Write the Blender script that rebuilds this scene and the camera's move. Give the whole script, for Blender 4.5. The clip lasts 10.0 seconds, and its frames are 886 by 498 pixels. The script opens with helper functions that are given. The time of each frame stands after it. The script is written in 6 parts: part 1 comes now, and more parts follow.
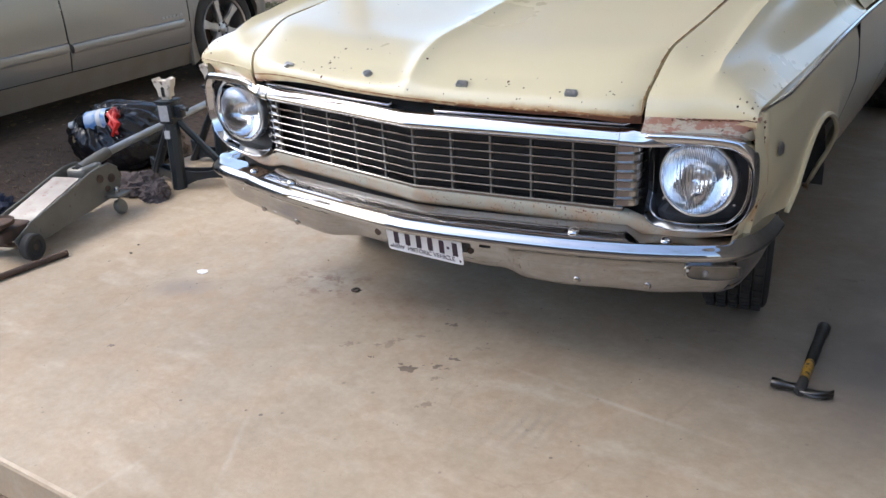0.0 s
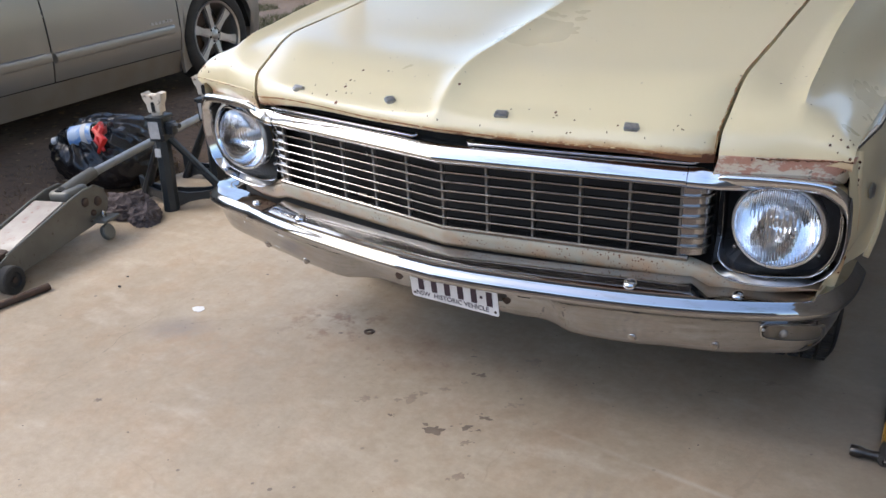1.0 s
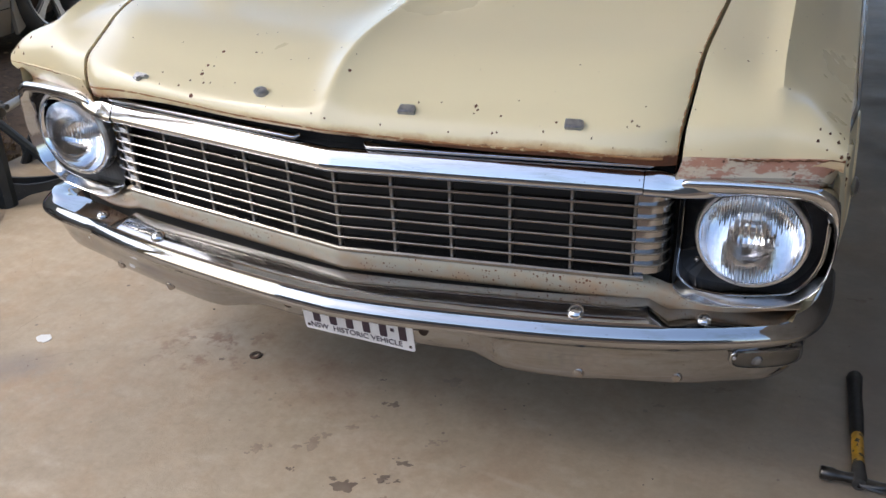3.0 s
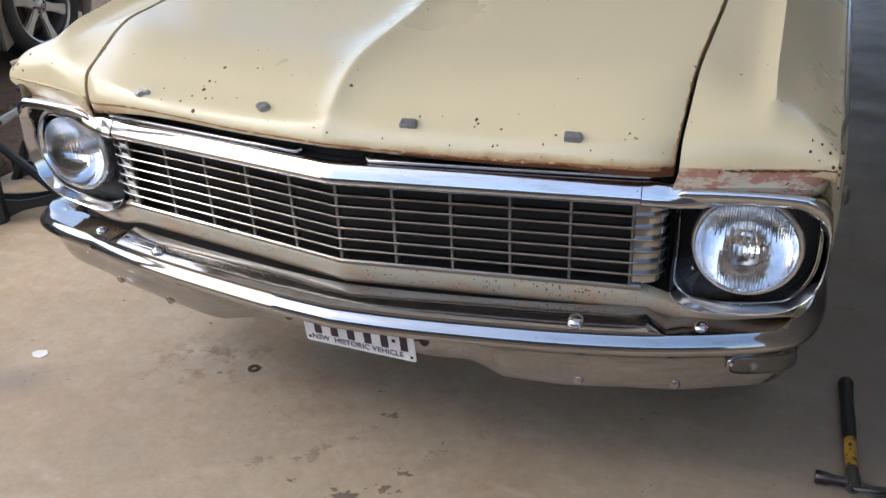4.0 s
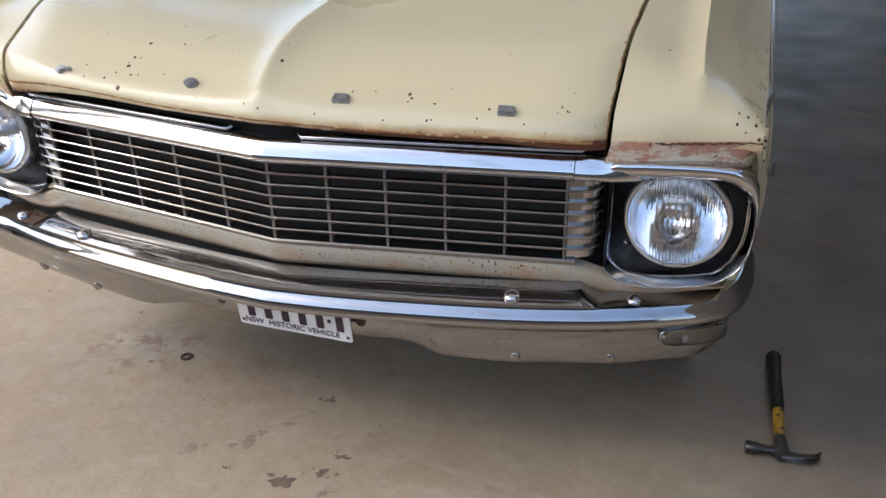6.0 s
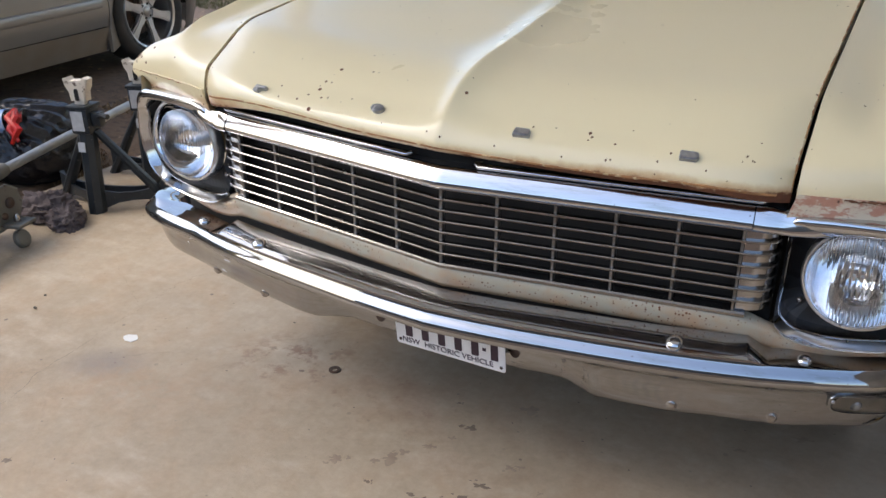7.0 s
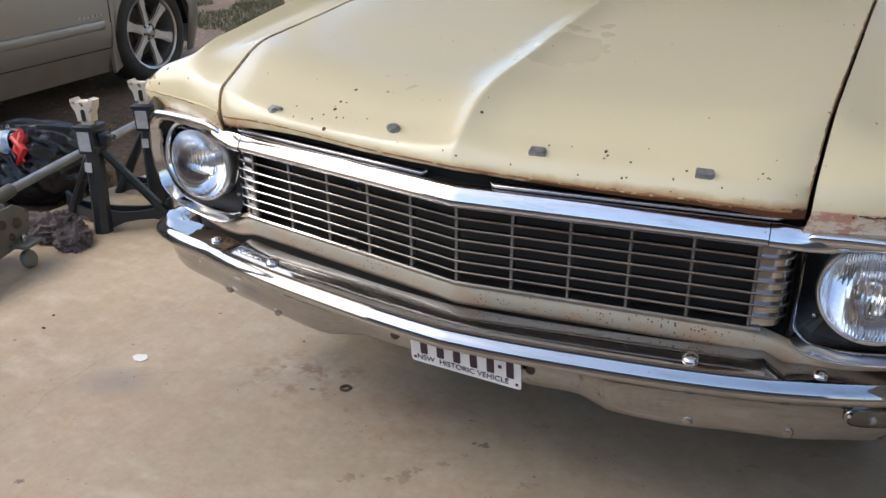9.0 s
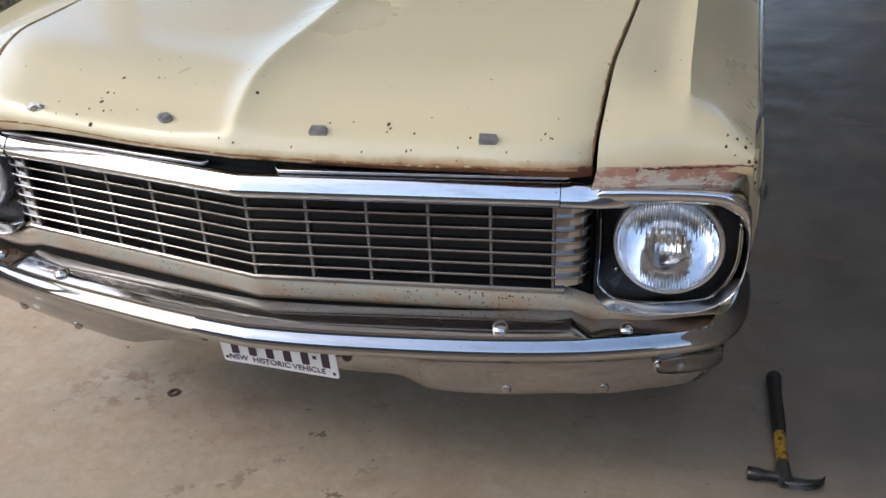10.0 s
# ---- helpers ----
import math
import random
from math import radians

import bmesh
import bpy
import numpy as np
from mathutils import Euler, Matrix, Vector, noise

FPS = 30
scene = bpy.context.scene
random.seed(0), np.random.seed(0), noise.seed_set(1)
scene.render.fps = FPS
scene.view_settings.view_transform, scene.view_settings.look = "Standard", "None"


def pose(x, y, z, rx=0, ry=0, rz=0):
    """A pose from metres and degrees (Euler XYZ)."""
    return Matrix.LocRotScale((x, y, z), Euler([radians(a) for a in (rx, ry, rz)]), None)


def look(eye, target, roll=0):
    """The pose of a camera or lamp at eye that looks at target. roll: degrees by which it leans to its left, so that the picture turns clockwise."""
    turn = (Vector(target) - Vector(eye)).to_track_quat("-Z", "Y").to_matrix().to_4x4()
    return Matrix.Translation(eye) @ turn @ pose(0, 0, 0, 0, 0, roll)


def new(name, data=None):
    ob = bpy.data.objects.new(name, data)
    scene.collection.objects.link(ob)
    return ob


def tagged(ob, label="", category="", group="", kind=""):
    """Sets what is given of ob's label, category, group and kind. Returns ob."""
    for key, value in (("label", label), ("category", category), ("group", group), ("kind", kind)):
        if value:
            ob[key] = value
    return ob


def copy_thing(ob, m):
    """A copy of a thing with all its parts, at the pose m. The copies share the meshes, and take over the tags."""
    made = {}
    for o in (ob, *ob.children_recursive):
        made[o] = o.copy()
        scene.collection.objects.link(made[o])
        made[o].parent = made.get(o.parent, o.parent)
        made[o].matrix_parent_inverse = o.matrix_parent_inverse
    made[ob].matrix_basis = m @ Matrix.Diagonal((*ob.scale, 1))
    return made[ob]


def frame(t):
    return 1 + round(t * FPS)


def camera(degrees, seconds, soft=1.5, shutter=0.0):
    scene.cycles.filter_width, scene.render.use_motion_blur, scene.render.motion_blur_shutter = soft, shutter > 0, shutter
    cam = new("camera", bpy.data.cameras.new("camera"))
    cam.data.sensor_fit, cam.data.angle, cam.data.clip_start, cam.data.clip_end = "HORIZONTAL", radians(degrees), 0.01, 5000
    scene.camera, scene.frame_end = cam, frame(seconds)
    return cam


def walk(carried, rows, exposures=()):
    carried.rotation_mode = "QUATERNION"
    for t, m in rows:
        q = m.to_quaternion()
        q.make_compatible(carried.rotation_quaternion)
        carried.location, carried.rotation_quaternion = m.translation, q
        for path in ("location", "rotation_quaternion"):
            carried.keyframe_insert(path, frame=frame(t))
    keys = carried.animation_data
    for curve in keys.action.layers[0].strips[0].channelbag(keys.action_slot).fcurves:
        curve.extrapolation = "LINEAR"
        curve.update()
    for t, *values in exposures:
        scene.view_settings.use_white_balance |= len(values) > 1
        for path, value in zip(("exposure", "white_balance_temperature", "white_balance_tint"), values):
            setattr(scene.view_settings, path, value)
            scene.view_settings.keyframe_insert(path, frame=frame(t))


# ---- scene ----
cam = camera(55.8, 10.0, soft=1.5)
PATH = [
    (0, (1.345, -1.901, 1.29), (0.301, -0.382, 0.512), -4.0),
    (0.5, (1.272, -1.805, 1.289), (0.199, -0.323, 0.483), -4.1),
    (1, (1.088, -1.702, 1.305), (0.067, -0.17, 0.522), -3.9),
    (1.5, (0.977, -1.601, 1.293), (0.127, -0.012, 0.426), -3.4),
    (2, (0.931, -1.461, 1.296), (0.072, 0.119, 0.421), -3.2),
    (2.5, (0.894, -1.364, 1.307), (0.038, 0.195, 0.393), -3.6),
    (2.7, (0.87, -1.349, 1.301), (0.057, 0.225, 0.374), -3.8),
    (3.8, (0.827, -1.372, 1.306), (0.102, 0.26, 0.403), -3.7),
    (4, (0.826, -1.384, 1.311), (0.095, 0.246, 0.412), -3.8),
    (4.5, (0.816, -1.411, 1.305), (0.067, 0.213, 0.41), -3.5),
    (5, (0.836, -1.394, 1.287), (0.226, 0.272, 0.365), -3.1),
    (5.2, (0.847, -1.381, 1.282), (0.319, 0.311, 0.355), -2.7),
    (6.3, (0.814, -1.399, 1.275), (0.145, 0.256, 0.373), -2.1),
    (6.5, (0.795, -1.415, 1.281), (0.061, 0.221, 0.395), -1.8),
    (7, (0.768, -1.443, 1.28), (-0.106, 0.153, 0.452), -1.2),
    (7.5, (0.742, -1.463, 1.291), (-0.204, 0.113, 0.504), -1.0),
    (8, (0.723, -1.478, 1.299), (-0.263, 0.091, 0.545), -1.0),
    (8.5, (0.717, -1.486, 1.301), (-0.267, 0.088, 0.557), -0.9),
    (9, (0.738, -1.471, 1.286), (-0.135, 0.146, 0.496), -1.4),
    (9.5, (0.787, -1.421, 1.273), (0.079, 0.244, 0.419), -2.8),
    (10, (0.843, -1.326, 1.284), (0.246, 0.363, 0.396), -4.0),
]
EXPOSURES = [(0.0, 1.68, 6200, 10), (0.5, 1.66, 6200, 10), (1.0, 1.54, 6250, 10), (1.5, 1.48, 6350, 10), (2.5, 1.38, 6500, 10), (10.0, 1.36, 6500, 10)]
walk(cam, [(t, look(eye, target, roll)) for t, eye, target, roll in PATH], EXPOSURES)

# ---------------------------------------------------------------- light
world = bpy.data.worlds.new("sky")
scene.world = world
world.use_nodes = True
wn = world.node_tree
sky = wn.nodes.new("ShaderNodeTexSky")
sky.sky_type, sky.sun_disc = "NISHITA", False
SUN_UP, SUN_TURN = radians(48), radians(245)
sky.sun_elevation, sky.sun_rotation = SUN_UP, SUN_TURN
sky.air_density, sky.dust_density, sky.ozone_density = 1.0, 2.4, 1.0
wn.links.new(sky.outputs[0], wn.nodes["Background"].inputs[0])
wn.nodes["Background"].inputs[1].default_value = 0.15
sun_data = bpy.data.lights.new("sun", "SUN")
sun_data.energy, sun_data.angle, sun_data.color = 0.72, radians(30), (1.0, 0.96, 0.90)
sun = new("sun", sun_data)
# sky rotation runs clockwise from +Y
sun_from = Vector((math.sin(SUN_TURN) * math.cos(SUN_UP), math.cos(SUN_TURN) * math.cos(SUN_UP), math.sin(SUN_UP)))
sun.matrix_world = look(sun_from * 30, (0, 0, 0))


# ---------------------------------------------------------------- materials
def material(name, color, rough=0.5, metal=0.0, second=None, scale=8.0, amount=0.6, bump=0.0, bump_scale=60.0, coat=0.0,
             fine=None, fine_scale=90.0, fine_cut=(0.55, 0.7), detail=6.0, rough_var=0.1, spread=(0.35, 0.65)):
    """Principled paint with two scales of variation, roughness change and a fine relief."""
    m = bpy.data.materials.new(name)
    m.use_nodes = True
    t = m.node_tree
    b = t.nodes["Principled BSDF"]
    b.inputs["Roughness"].default_value, b.inputs["Metallic"].default_value = rough, metal
    b.inputs["Base Color"].default_value = (*color, 1)
    if coat:
        b.inputs["Coat Weight"].default_value, b.inputs["Coat Roughness"].default_value = coat, 0.06
    tc = t.nodes.new("ShaderNodeTexCoord")
    m["coord"] = tc.name
    out = None
    if second:
        n = t.nodes.new("ShaderNodeTexNoise")
        n.inputs["Scale"].default_value, n.inputs["Detail"].default_value = scale, detail
        t.links.new(tc.outputs["Object"], n.inputs["Vector"])
        r = t.nodes.new("ShaderNodeMapRange")
        r.inputs[1].default_value, r.inputs[2].default_value, r.inputs[4].default_value = spread[0], spread[1], amount
        t.links.new(n.outputs[0], r.inputs[0])
        mix = t.nodes.new("ShaderNodeMixRGB")
        mix.inputs[1].default_value, mix.inputs[2].default_value = (*color, 1), (*second, 1)
        t.links.new(r.outputs[0], mix.inputs[0])
        out = mix.outputs[0]
        rr = t.nodes.new("ShaderNodeMapRange")
        rr.inputs[3].default_value, rr.inputs[4].default_value = max(0.02, rough - rough_var), min(1, rough + rough_var)
        t.links.new(n.outputs[0], rr.inputs[0])
        t.links.new(rr.outputs[0], b.inputs["Roughness"])
    if fine:
        n2 = t.nodes.new("ShaderNodeTexNoise")
        n2.inputs["Scale"].default_value, n2.inputs["Detail"].default_value = fine_scale, 4
        t.links.new(tc.outputs["Object"], n2.inputs["Vector"])
        r2 = t.nodes.new("ShaderNodeMapRange")
        r2.inputs[1].default_value, r2.inputs[2].default_value = fine_cut
        t.links.new(n2.outputs[0], r2.inputs[0])
        mix2 = t.nodes.new("ShaderNodeMixRGB")
        mix2.inputs[1].default_value, mix2.inputs[2].default_value = (*color, 1), (*fine, 1)
        t.links.new(r2.outputs[0], mix2.inputs[0])
        if out:
            t.links.new(out, mix2.inputs[1])
        out = mix2.outputs[0]
    if out:
        t.links.new(out, b.inputs["Base Color"])
    if bump:
        n3 = t.nodes.new("ShaderNodeTexNoise")
        n3.inputs["Scale"].default_value, n3.inputs["Detail"].default_value = bump_scale, 5
        t.links.new(tc.outputs["Object"], n3.inputs["Vector"])
        bp = t.nodes.new("ShaderNodeBump")
        bp.inputs["Strength"].default_value, bp.inputs["Distance"].default_value = bump, 0.01
        t.links.new(n3.outputs[0], bp.inputs["Height"])
        t.links.new(bp.outputs[0], b.inputs["Normal"])
    return m


def node(t, kind, **values):
    n = t.nodes.new("ShaderNode" + kind)
    for key, v in values.items():
        n.inputs[int(key[1:])].default_value = v
    return n


def band(t, source, lo, hi, out_lo=0.0, out_hi=1.0):
    n = node(t, "MapRange", i1=lo, i2=hi, i3=out_lo, i4=out_hi)
    t.links.new(source, n.inputs[0])
    return n.outputs[0]


def maths(t, op, a, b):
    n = t.nodes.new("ShaderNodeMath")
    n.operation = op
    for k, v in enumerate((a, b)):
        if isinstance(v, (int, float)):
            n.inputs[k].default_value = v
        else:
            t.links.new(v, n.inputs[k])
    return n.outputs[0]


def noise_out(t, vec, scale, detail=5.0, rough=0.55):
    n = node(t, "TexNoise", i2=scale, i3=detail, i4=rough)
    t.links.new(vec, n.inputs["Vector"])
    return n.outputs[0]


def rusty_paint(name, color, edge_lo, edge_hi, heavy, gloss=0.3, spot=0.5, cell_scale=52.0, uneven=0.0):
    """Old cream enamel: rust bites in between the heights edge_lo and edge_hi, chips are scattered over the rest."""
    m = material(name, color, gloss, 0.0, second=tuple(c * 0.93 for c in color), scale=1.5, amount=0.5, coat=0.8, rough_var=0.02, spread=(0.0, 1.0))
    t = m.node_tree
    b = t.nodes["Principled BSDF"]
    b.inputs["Coat Roughness"].default_value = 0.11
    tc = t.nodes[m["coord"]]
    vec = tc.outputs["Object"]
    sep = t.nodes.new("ShaderNodeSeparateXYZ")
    t.links.new(vec, sep.inputs[0])
    zone = maths(t, "MULTIPLY", band(t, sep.outputs[2], edge_hi, edge_lo), band(t, sep.outputs[2], edge_lo - 0.06, edge_lo - 0.03))
    zone = maths(t, "MULTIPLY", zone, band(t, sep.outputs[0], -0.15, 0.30, 1.0, 1.0 + uneven))
    big = noise_out(t, vec, 14.0, 8.0, 0.65)
    fine = noise_out(t, vec, 70.0, 6.0, 0.7)
    rust = band(t, maths(t, "ADD", maths(t, "MULTIPLY", zone, heavy), maths(t, "ADD", maths(t, "MULTIPLY", big, 0.6), maths(t, "MULTIPLY", fine, 0.4))), 0.98, 1.10)
    halo = band(t, maths(t, "ADD", maths(t, "MULTIPLY", zone, heavy), big), 0.66, 1.06, 0.0, 0.75)
    halo = maths(t, "MULTIPLY", halo, band(t, zone, 0.0, 0.2))
    # chips
    vor = node(t, "TexVoronoi", i2=cell_scale)
    t.links.new(vec, vor.inputs["Vector"])
    where = band(t, noise_out(t, vec, 5.0, 3.0), 0.34, 0.62)
    front = band(t, sep.outputs[1], 0.20, -0.08, 0.42, 1.0)
    cell = t.nodes.new("ShaderNodeSeparateColor")
    t.links.new(vor.outputs["Color"], cell.inputs[0])
    rare = band(t, cell.outputs[0], 0.35, 1.0)
    size = maths(t, "MULTIPLY", maths(t, "MULTIPLY", where, front), maths(t, "MULTIPLY", rare, 0.30 * spot))
    chip = band(t, maths(t, "SUBTRACT", maths(t, "ADD", vor.outputs["Distance"], maths(t, "MULTIPLY", fine, 0.12)), maths(t, "ADD", size, 0.03)), 0.02, 0.0)
    mask = maths(t, "MAXIMUM", rust, chip)
    old = b.inputs["Base Color"].links[0].from_socket
    warm = t.nodes.new("ShaderNodeMixRGB")
    warm.inputs[2].default_value = (0.46, 0.225, 0.085, 1)
    t.links.new(halo, warm.inputs[0]), t.links.new(old, warm.inputs[1])
    rc = t.nodes.new("ShaderNodeMixRGB")
    rc.inputs[1].default_value, rc.inputs[2].default_value = (0.05, 0.022, 0.012, 1), (0.22, 0.075, 0.03, 1)
    t.links.new(fine, rc.inputs[0])
    mix = t.nodes.new("ShaderNodeMixRGB")
    t.links.new(mask, mix.inputs[0]), t.links.new(warm.outputs[0], mix.inputs[1]), t.links.new(rc.outputs[0], mix.inputs[2])
    t.links.new(mix.outputs[0], b.inputs["Base Color"])
    oldr = b.inputs["Roughness"].links[0].from_socket
    t.links.new(maths(t, "MAXIMUM", oldr, maths(t, "MULTIPLY", mask, 0.8)), b.inputs["Roughness"])
    t.links.new(maths(t, "MULTIPLY", maths(t, "SUBTRACT", 1.0, mask), 0.5), b.inputs["Coat Weight"])
    bp = t.nodes.new("ShaderNodeBump")
    bp.inputs["Strength"].default_value, bp.inputs["Distance"].default_value = 0.5, 0.0015
    t.links.new(maths(t, "MULTIPLY", mask, -1.0), bp.inputs["Height"])
    t.links.new(bp.outputs[0], b.inputs["Normal"])
    return m


def chrome(name, color=(0.62, 0.62, 0.62), rough=0.08, dirt=0.35):
    """Old plating: bright, with wiped streaks and pitting."""
    m = material(name, color, rough, 1.0)
    t = m.node_tree
    b = t.nodes["Principled BSDF"]
    vec = t.nodes[m["coord"]].outputs["Object"]
    mp = t.nodes.new("ShaderNodeMapping")
    mp.inputs["Scale"].default_value = (3, 14, 40)
    t.links.new(vec, mp.inputs[0])
    streak = noise_out(t, mp.outputs[0], 2.0, 7.0, 0.7)
    t.links.new(band(t, streak, 0.4, 0.8, rough, rough + dirt), b.inputs["Roughness"])
    mix = t.nodes.new("ShaderNodeMixRGB")
    mix.inputs[1].default_value, mix.inputs[2].default_value = (*color, 1), (*[c * 0.72 for c in color[:2]], color[2] * 0.62, 1)
    t.links.new(band(t, streak, 0.5, 0.75), mix.inputs[0])
    pit = noise_out(t, vec, 160.0, 3.0)
    mix2 = t.nodes.new("ShaderNodeMixRGB")
    mix2.inputs[2].default_value = (0.16, 0.1, 0.07, 1)
    t.links.new(band(t, pit, 0.70, 0.76), mix2.inputs[0]), t.links.new(mix.outputs[0], mix2.inputs[1])
    t.links.new(mix2.outputs[0], b.inputs["Base Color"])
    wave = noise_out(t, vec, 9.0, 2.0)
    bp = t.nodes.new("ShaderNodeBump")
    bp.inputs["Strength"].default_value, bp.inputs["Distance"].default_value = 0.12, 0.004
    t.links.new(wave, bp.inputs["Height"])
    t.links.new(bp.outputs[0], b.inputs["Normal"])
    return m


def glass(name, color=(1, 1, 1), rough=0.0, ior=1.45):
    m = bpy.data.materials.new(name)
    m.use_nodes = True
    b = m.node_tree.nodes["Principled BSDF"]
    b.inputs["Base Color"].default_value = (*color, 1)
    b.inputs["Roughness"].default_value, b.inputs["IOR"].default_value = rough, ior
    b.inputs["Transmission Weight"].default_value = 1.0
    return m


CREAM = (0.81, 0.685, 0.42)
paint = rusty_paint("cream_enamel", CREAM, 0.780, 0.820, 0.68, 0.28, 1.15, 52.0, 0.30)
paint_fender = rusty_paint("cream_enamel_fender", CREAM, 0.775, 0.805, 0.5, 0.28, 1.2)
def bared_front():
    """Chalky cream worn through to red primer in patches, with a dark crack along the top."""
    m = material("bared_primer_front", (0.70, 0.62, 0.47), 0.6, 0.0)
    t = m.node_tree
    vec = t.nodes[m["coord"]].outputs["Object"]
    mp = t.nodes.new("ShaderNodeMapping")
    mp.inputs["Scale"].default_value = (1.0, 1.0, 1.9)
    t.links.new(vec, mp.inputs[0])
    sep = t.nodes.new("ShaderNodeSeparateXYZ")
    t.links.new(vec, sep.inputs[0])
    big, fine = noise_out(t, mp.outputs[0], 17.0, 8.0, 0.72), noise_out(t, vec, 120.0, 5.0, 0.7)
    lift = band(t, sep.outputs[2], 0.752, 0.795, -0.04, 0.05)
    mask = band(t, maths(t, "ADD", maths(t, "ADD", big, lift), maths(t, "MULTIPLY", fine, 0.14)), 0.55, 0.61, 0.10, 0.95)
    red = t.nodes.new("ShaderNodeMixRGB")
    red.inputs[1].default_value, red.inputs[2].default_value = (0.44, 0.17, 0.10, 1), (0.56, 0.31, 0.22, 1)
    t.links.new(fine, red.inputs[0])
    mix = t.nodes.new("ShaderNodeMixRGB")
    mix.inputs[1].default_value = (0.70, 0.62, 0.47, 1)
    t.links.new(mask, mix.inputs[0]), t.links.new(red.outputs[0], mix.inputs[2])
    spot = band(t, noise_out(t, vec, 46.0, 4.0, 0.6), 0.63, 0.68)
    dark = t.nodes.new("ShaderNodeMixRGB")
    dark.inputs[2].default_value = (0.06, 0.025, 0.015, 1)
    t.links.new(spot, dark.inputs[0]), t.links.new(mix.outputs[0], dark.inputs[1])
    b = t.nodes["Principled BSDF"]
    t.links.new(dark.outputs[0], b.inputs["Base Color"])
    bp = t.nodes.new("ShaderNodeBump")
    bp.inputs["Strength"].default_value, bp.inputs["Distance"].default_value = 0.5, 0.0015
    t.links.new(maths(t, "MULTIPLY", mask, -1.0), bp.inputs["Height"]), t.links.new(bp.outputs[0], b.inputs["Normal"])
    return m


paint_front = bared_front()
# grimy, rust-specked cream whose base colour is also darkened for shade
paint_low = rusty_paint("cream_enamel_grimy_shaded", (0.40, 0.36, 0.27), 0.475, 0.56, 0.50, 0.5, 1.7, 165.0)
paint_corner = rusty_paint("cream_enamel_corner", CREAM, 0.56, 0.86, 0.46, 0.4, 1.2)
paint_side = rusty_paint("cream_enamel_side", CREAM, 0.30, 0.45, 0.5, 0.3, 0.3)
chrome_bumper = chrome("bumper_chrome", (0.41, 0.41, 0.42), 0.03, 0.12)
chrome_trim = chrome("trim_chrome", (0.58, 0.585, 0.60), 0.05, 0.16)
alloy_bar = material("grille_aluminium", (0.385, 0.375, 0.365), 0.24, 1.0, second=(0.235, 0.22, 0.20), scale=6, amount=0.7)
dull_post = material("dull_grille_metal", (0.36, 0.35, 0.335), 0.36, 1.0, second=(0.20, 0.185, 0.165), scale=14, amount=0.8)
lip_rust = material("lip_rust", (0.40, 0.20, 0.075), 0.8, 0.0, second=(0.13, 0.05, 0.025), scale=30, fine=(0.62, 0.48, 0.26), fine_scale=60, fine_cut=(0.56, 0.66))
end_chrome = chrome("grille_end_chrome", (0.44, 0.44, 0.45), 0.07, 0.2)
# near-black painted as the shade behind the grille bars
grille_dark = material("grille_shade_sheet", (0.010, 0.0095, 0.009), 0.7, 0.0, second=(0.020, 0.017, 0.014), scale=14)
black_paint = material("black_paint", (0.012, 0.012, 0.014), 0.45, 0.0, second=(0.03, 0.028, 0.026), scale=30)
# near-black that stands in for shade in gaps, slots and undersides
shade_black = material("shade_inside", (0.01, 0.009, 0.008), 0.9)
# dark tone painted in for shade behind the bumper and in the arches
painted_shade = material("shaded_inner_panel", (0.035, 0.032, 0.028), 0.7, 0.0, second=(0.07, 0.06, 0.05), scale=14)
rubber = material("rubber", (0.018, 0.017, 0.016), 0.75, 0.0, second=(0.05, 0.045, 0.04), scale=12, bump=0.2)
silver_steel = material("steel_ring", (0.74, 0.74, 0.74), 0.30, 1.0, second=(0.55, 0.54, 0.53), scale=20)
reflector = material("lamp_reflector", (0.80, 0.81, 0.83), 0.05, 1.0)
bolt_metal = material("bolt_metal", (0.45, 0.44, 0.43), 0.25, 1.0, second=(0.2, 0.15, 0.11), scale=60)
badge_metal = material("badge_grey_metal", (0.42, 0.43, 0.46), 0.3, 1.0, second=(0.16, 0.17, 0.2), scale=60)
plate_white = material("plate_white", (0.74, 0.72, 0.70), 0.4, 0.0, second=(0.6, 0.57, 0.54), scale=20)
plate_ink = material("plate_dark_ink", (0.03, 0.012, 0.025), 0.5)
amber = glass("clear_lens", (0.75, 0.74, 0.70), 0.15)
windscreen = glass("window_glass", (0.75, 0.8, 0.78), 0.0)


lens_glass = glass("headlamp_glass", (0.97, 0.98, 1.0), 0.0)


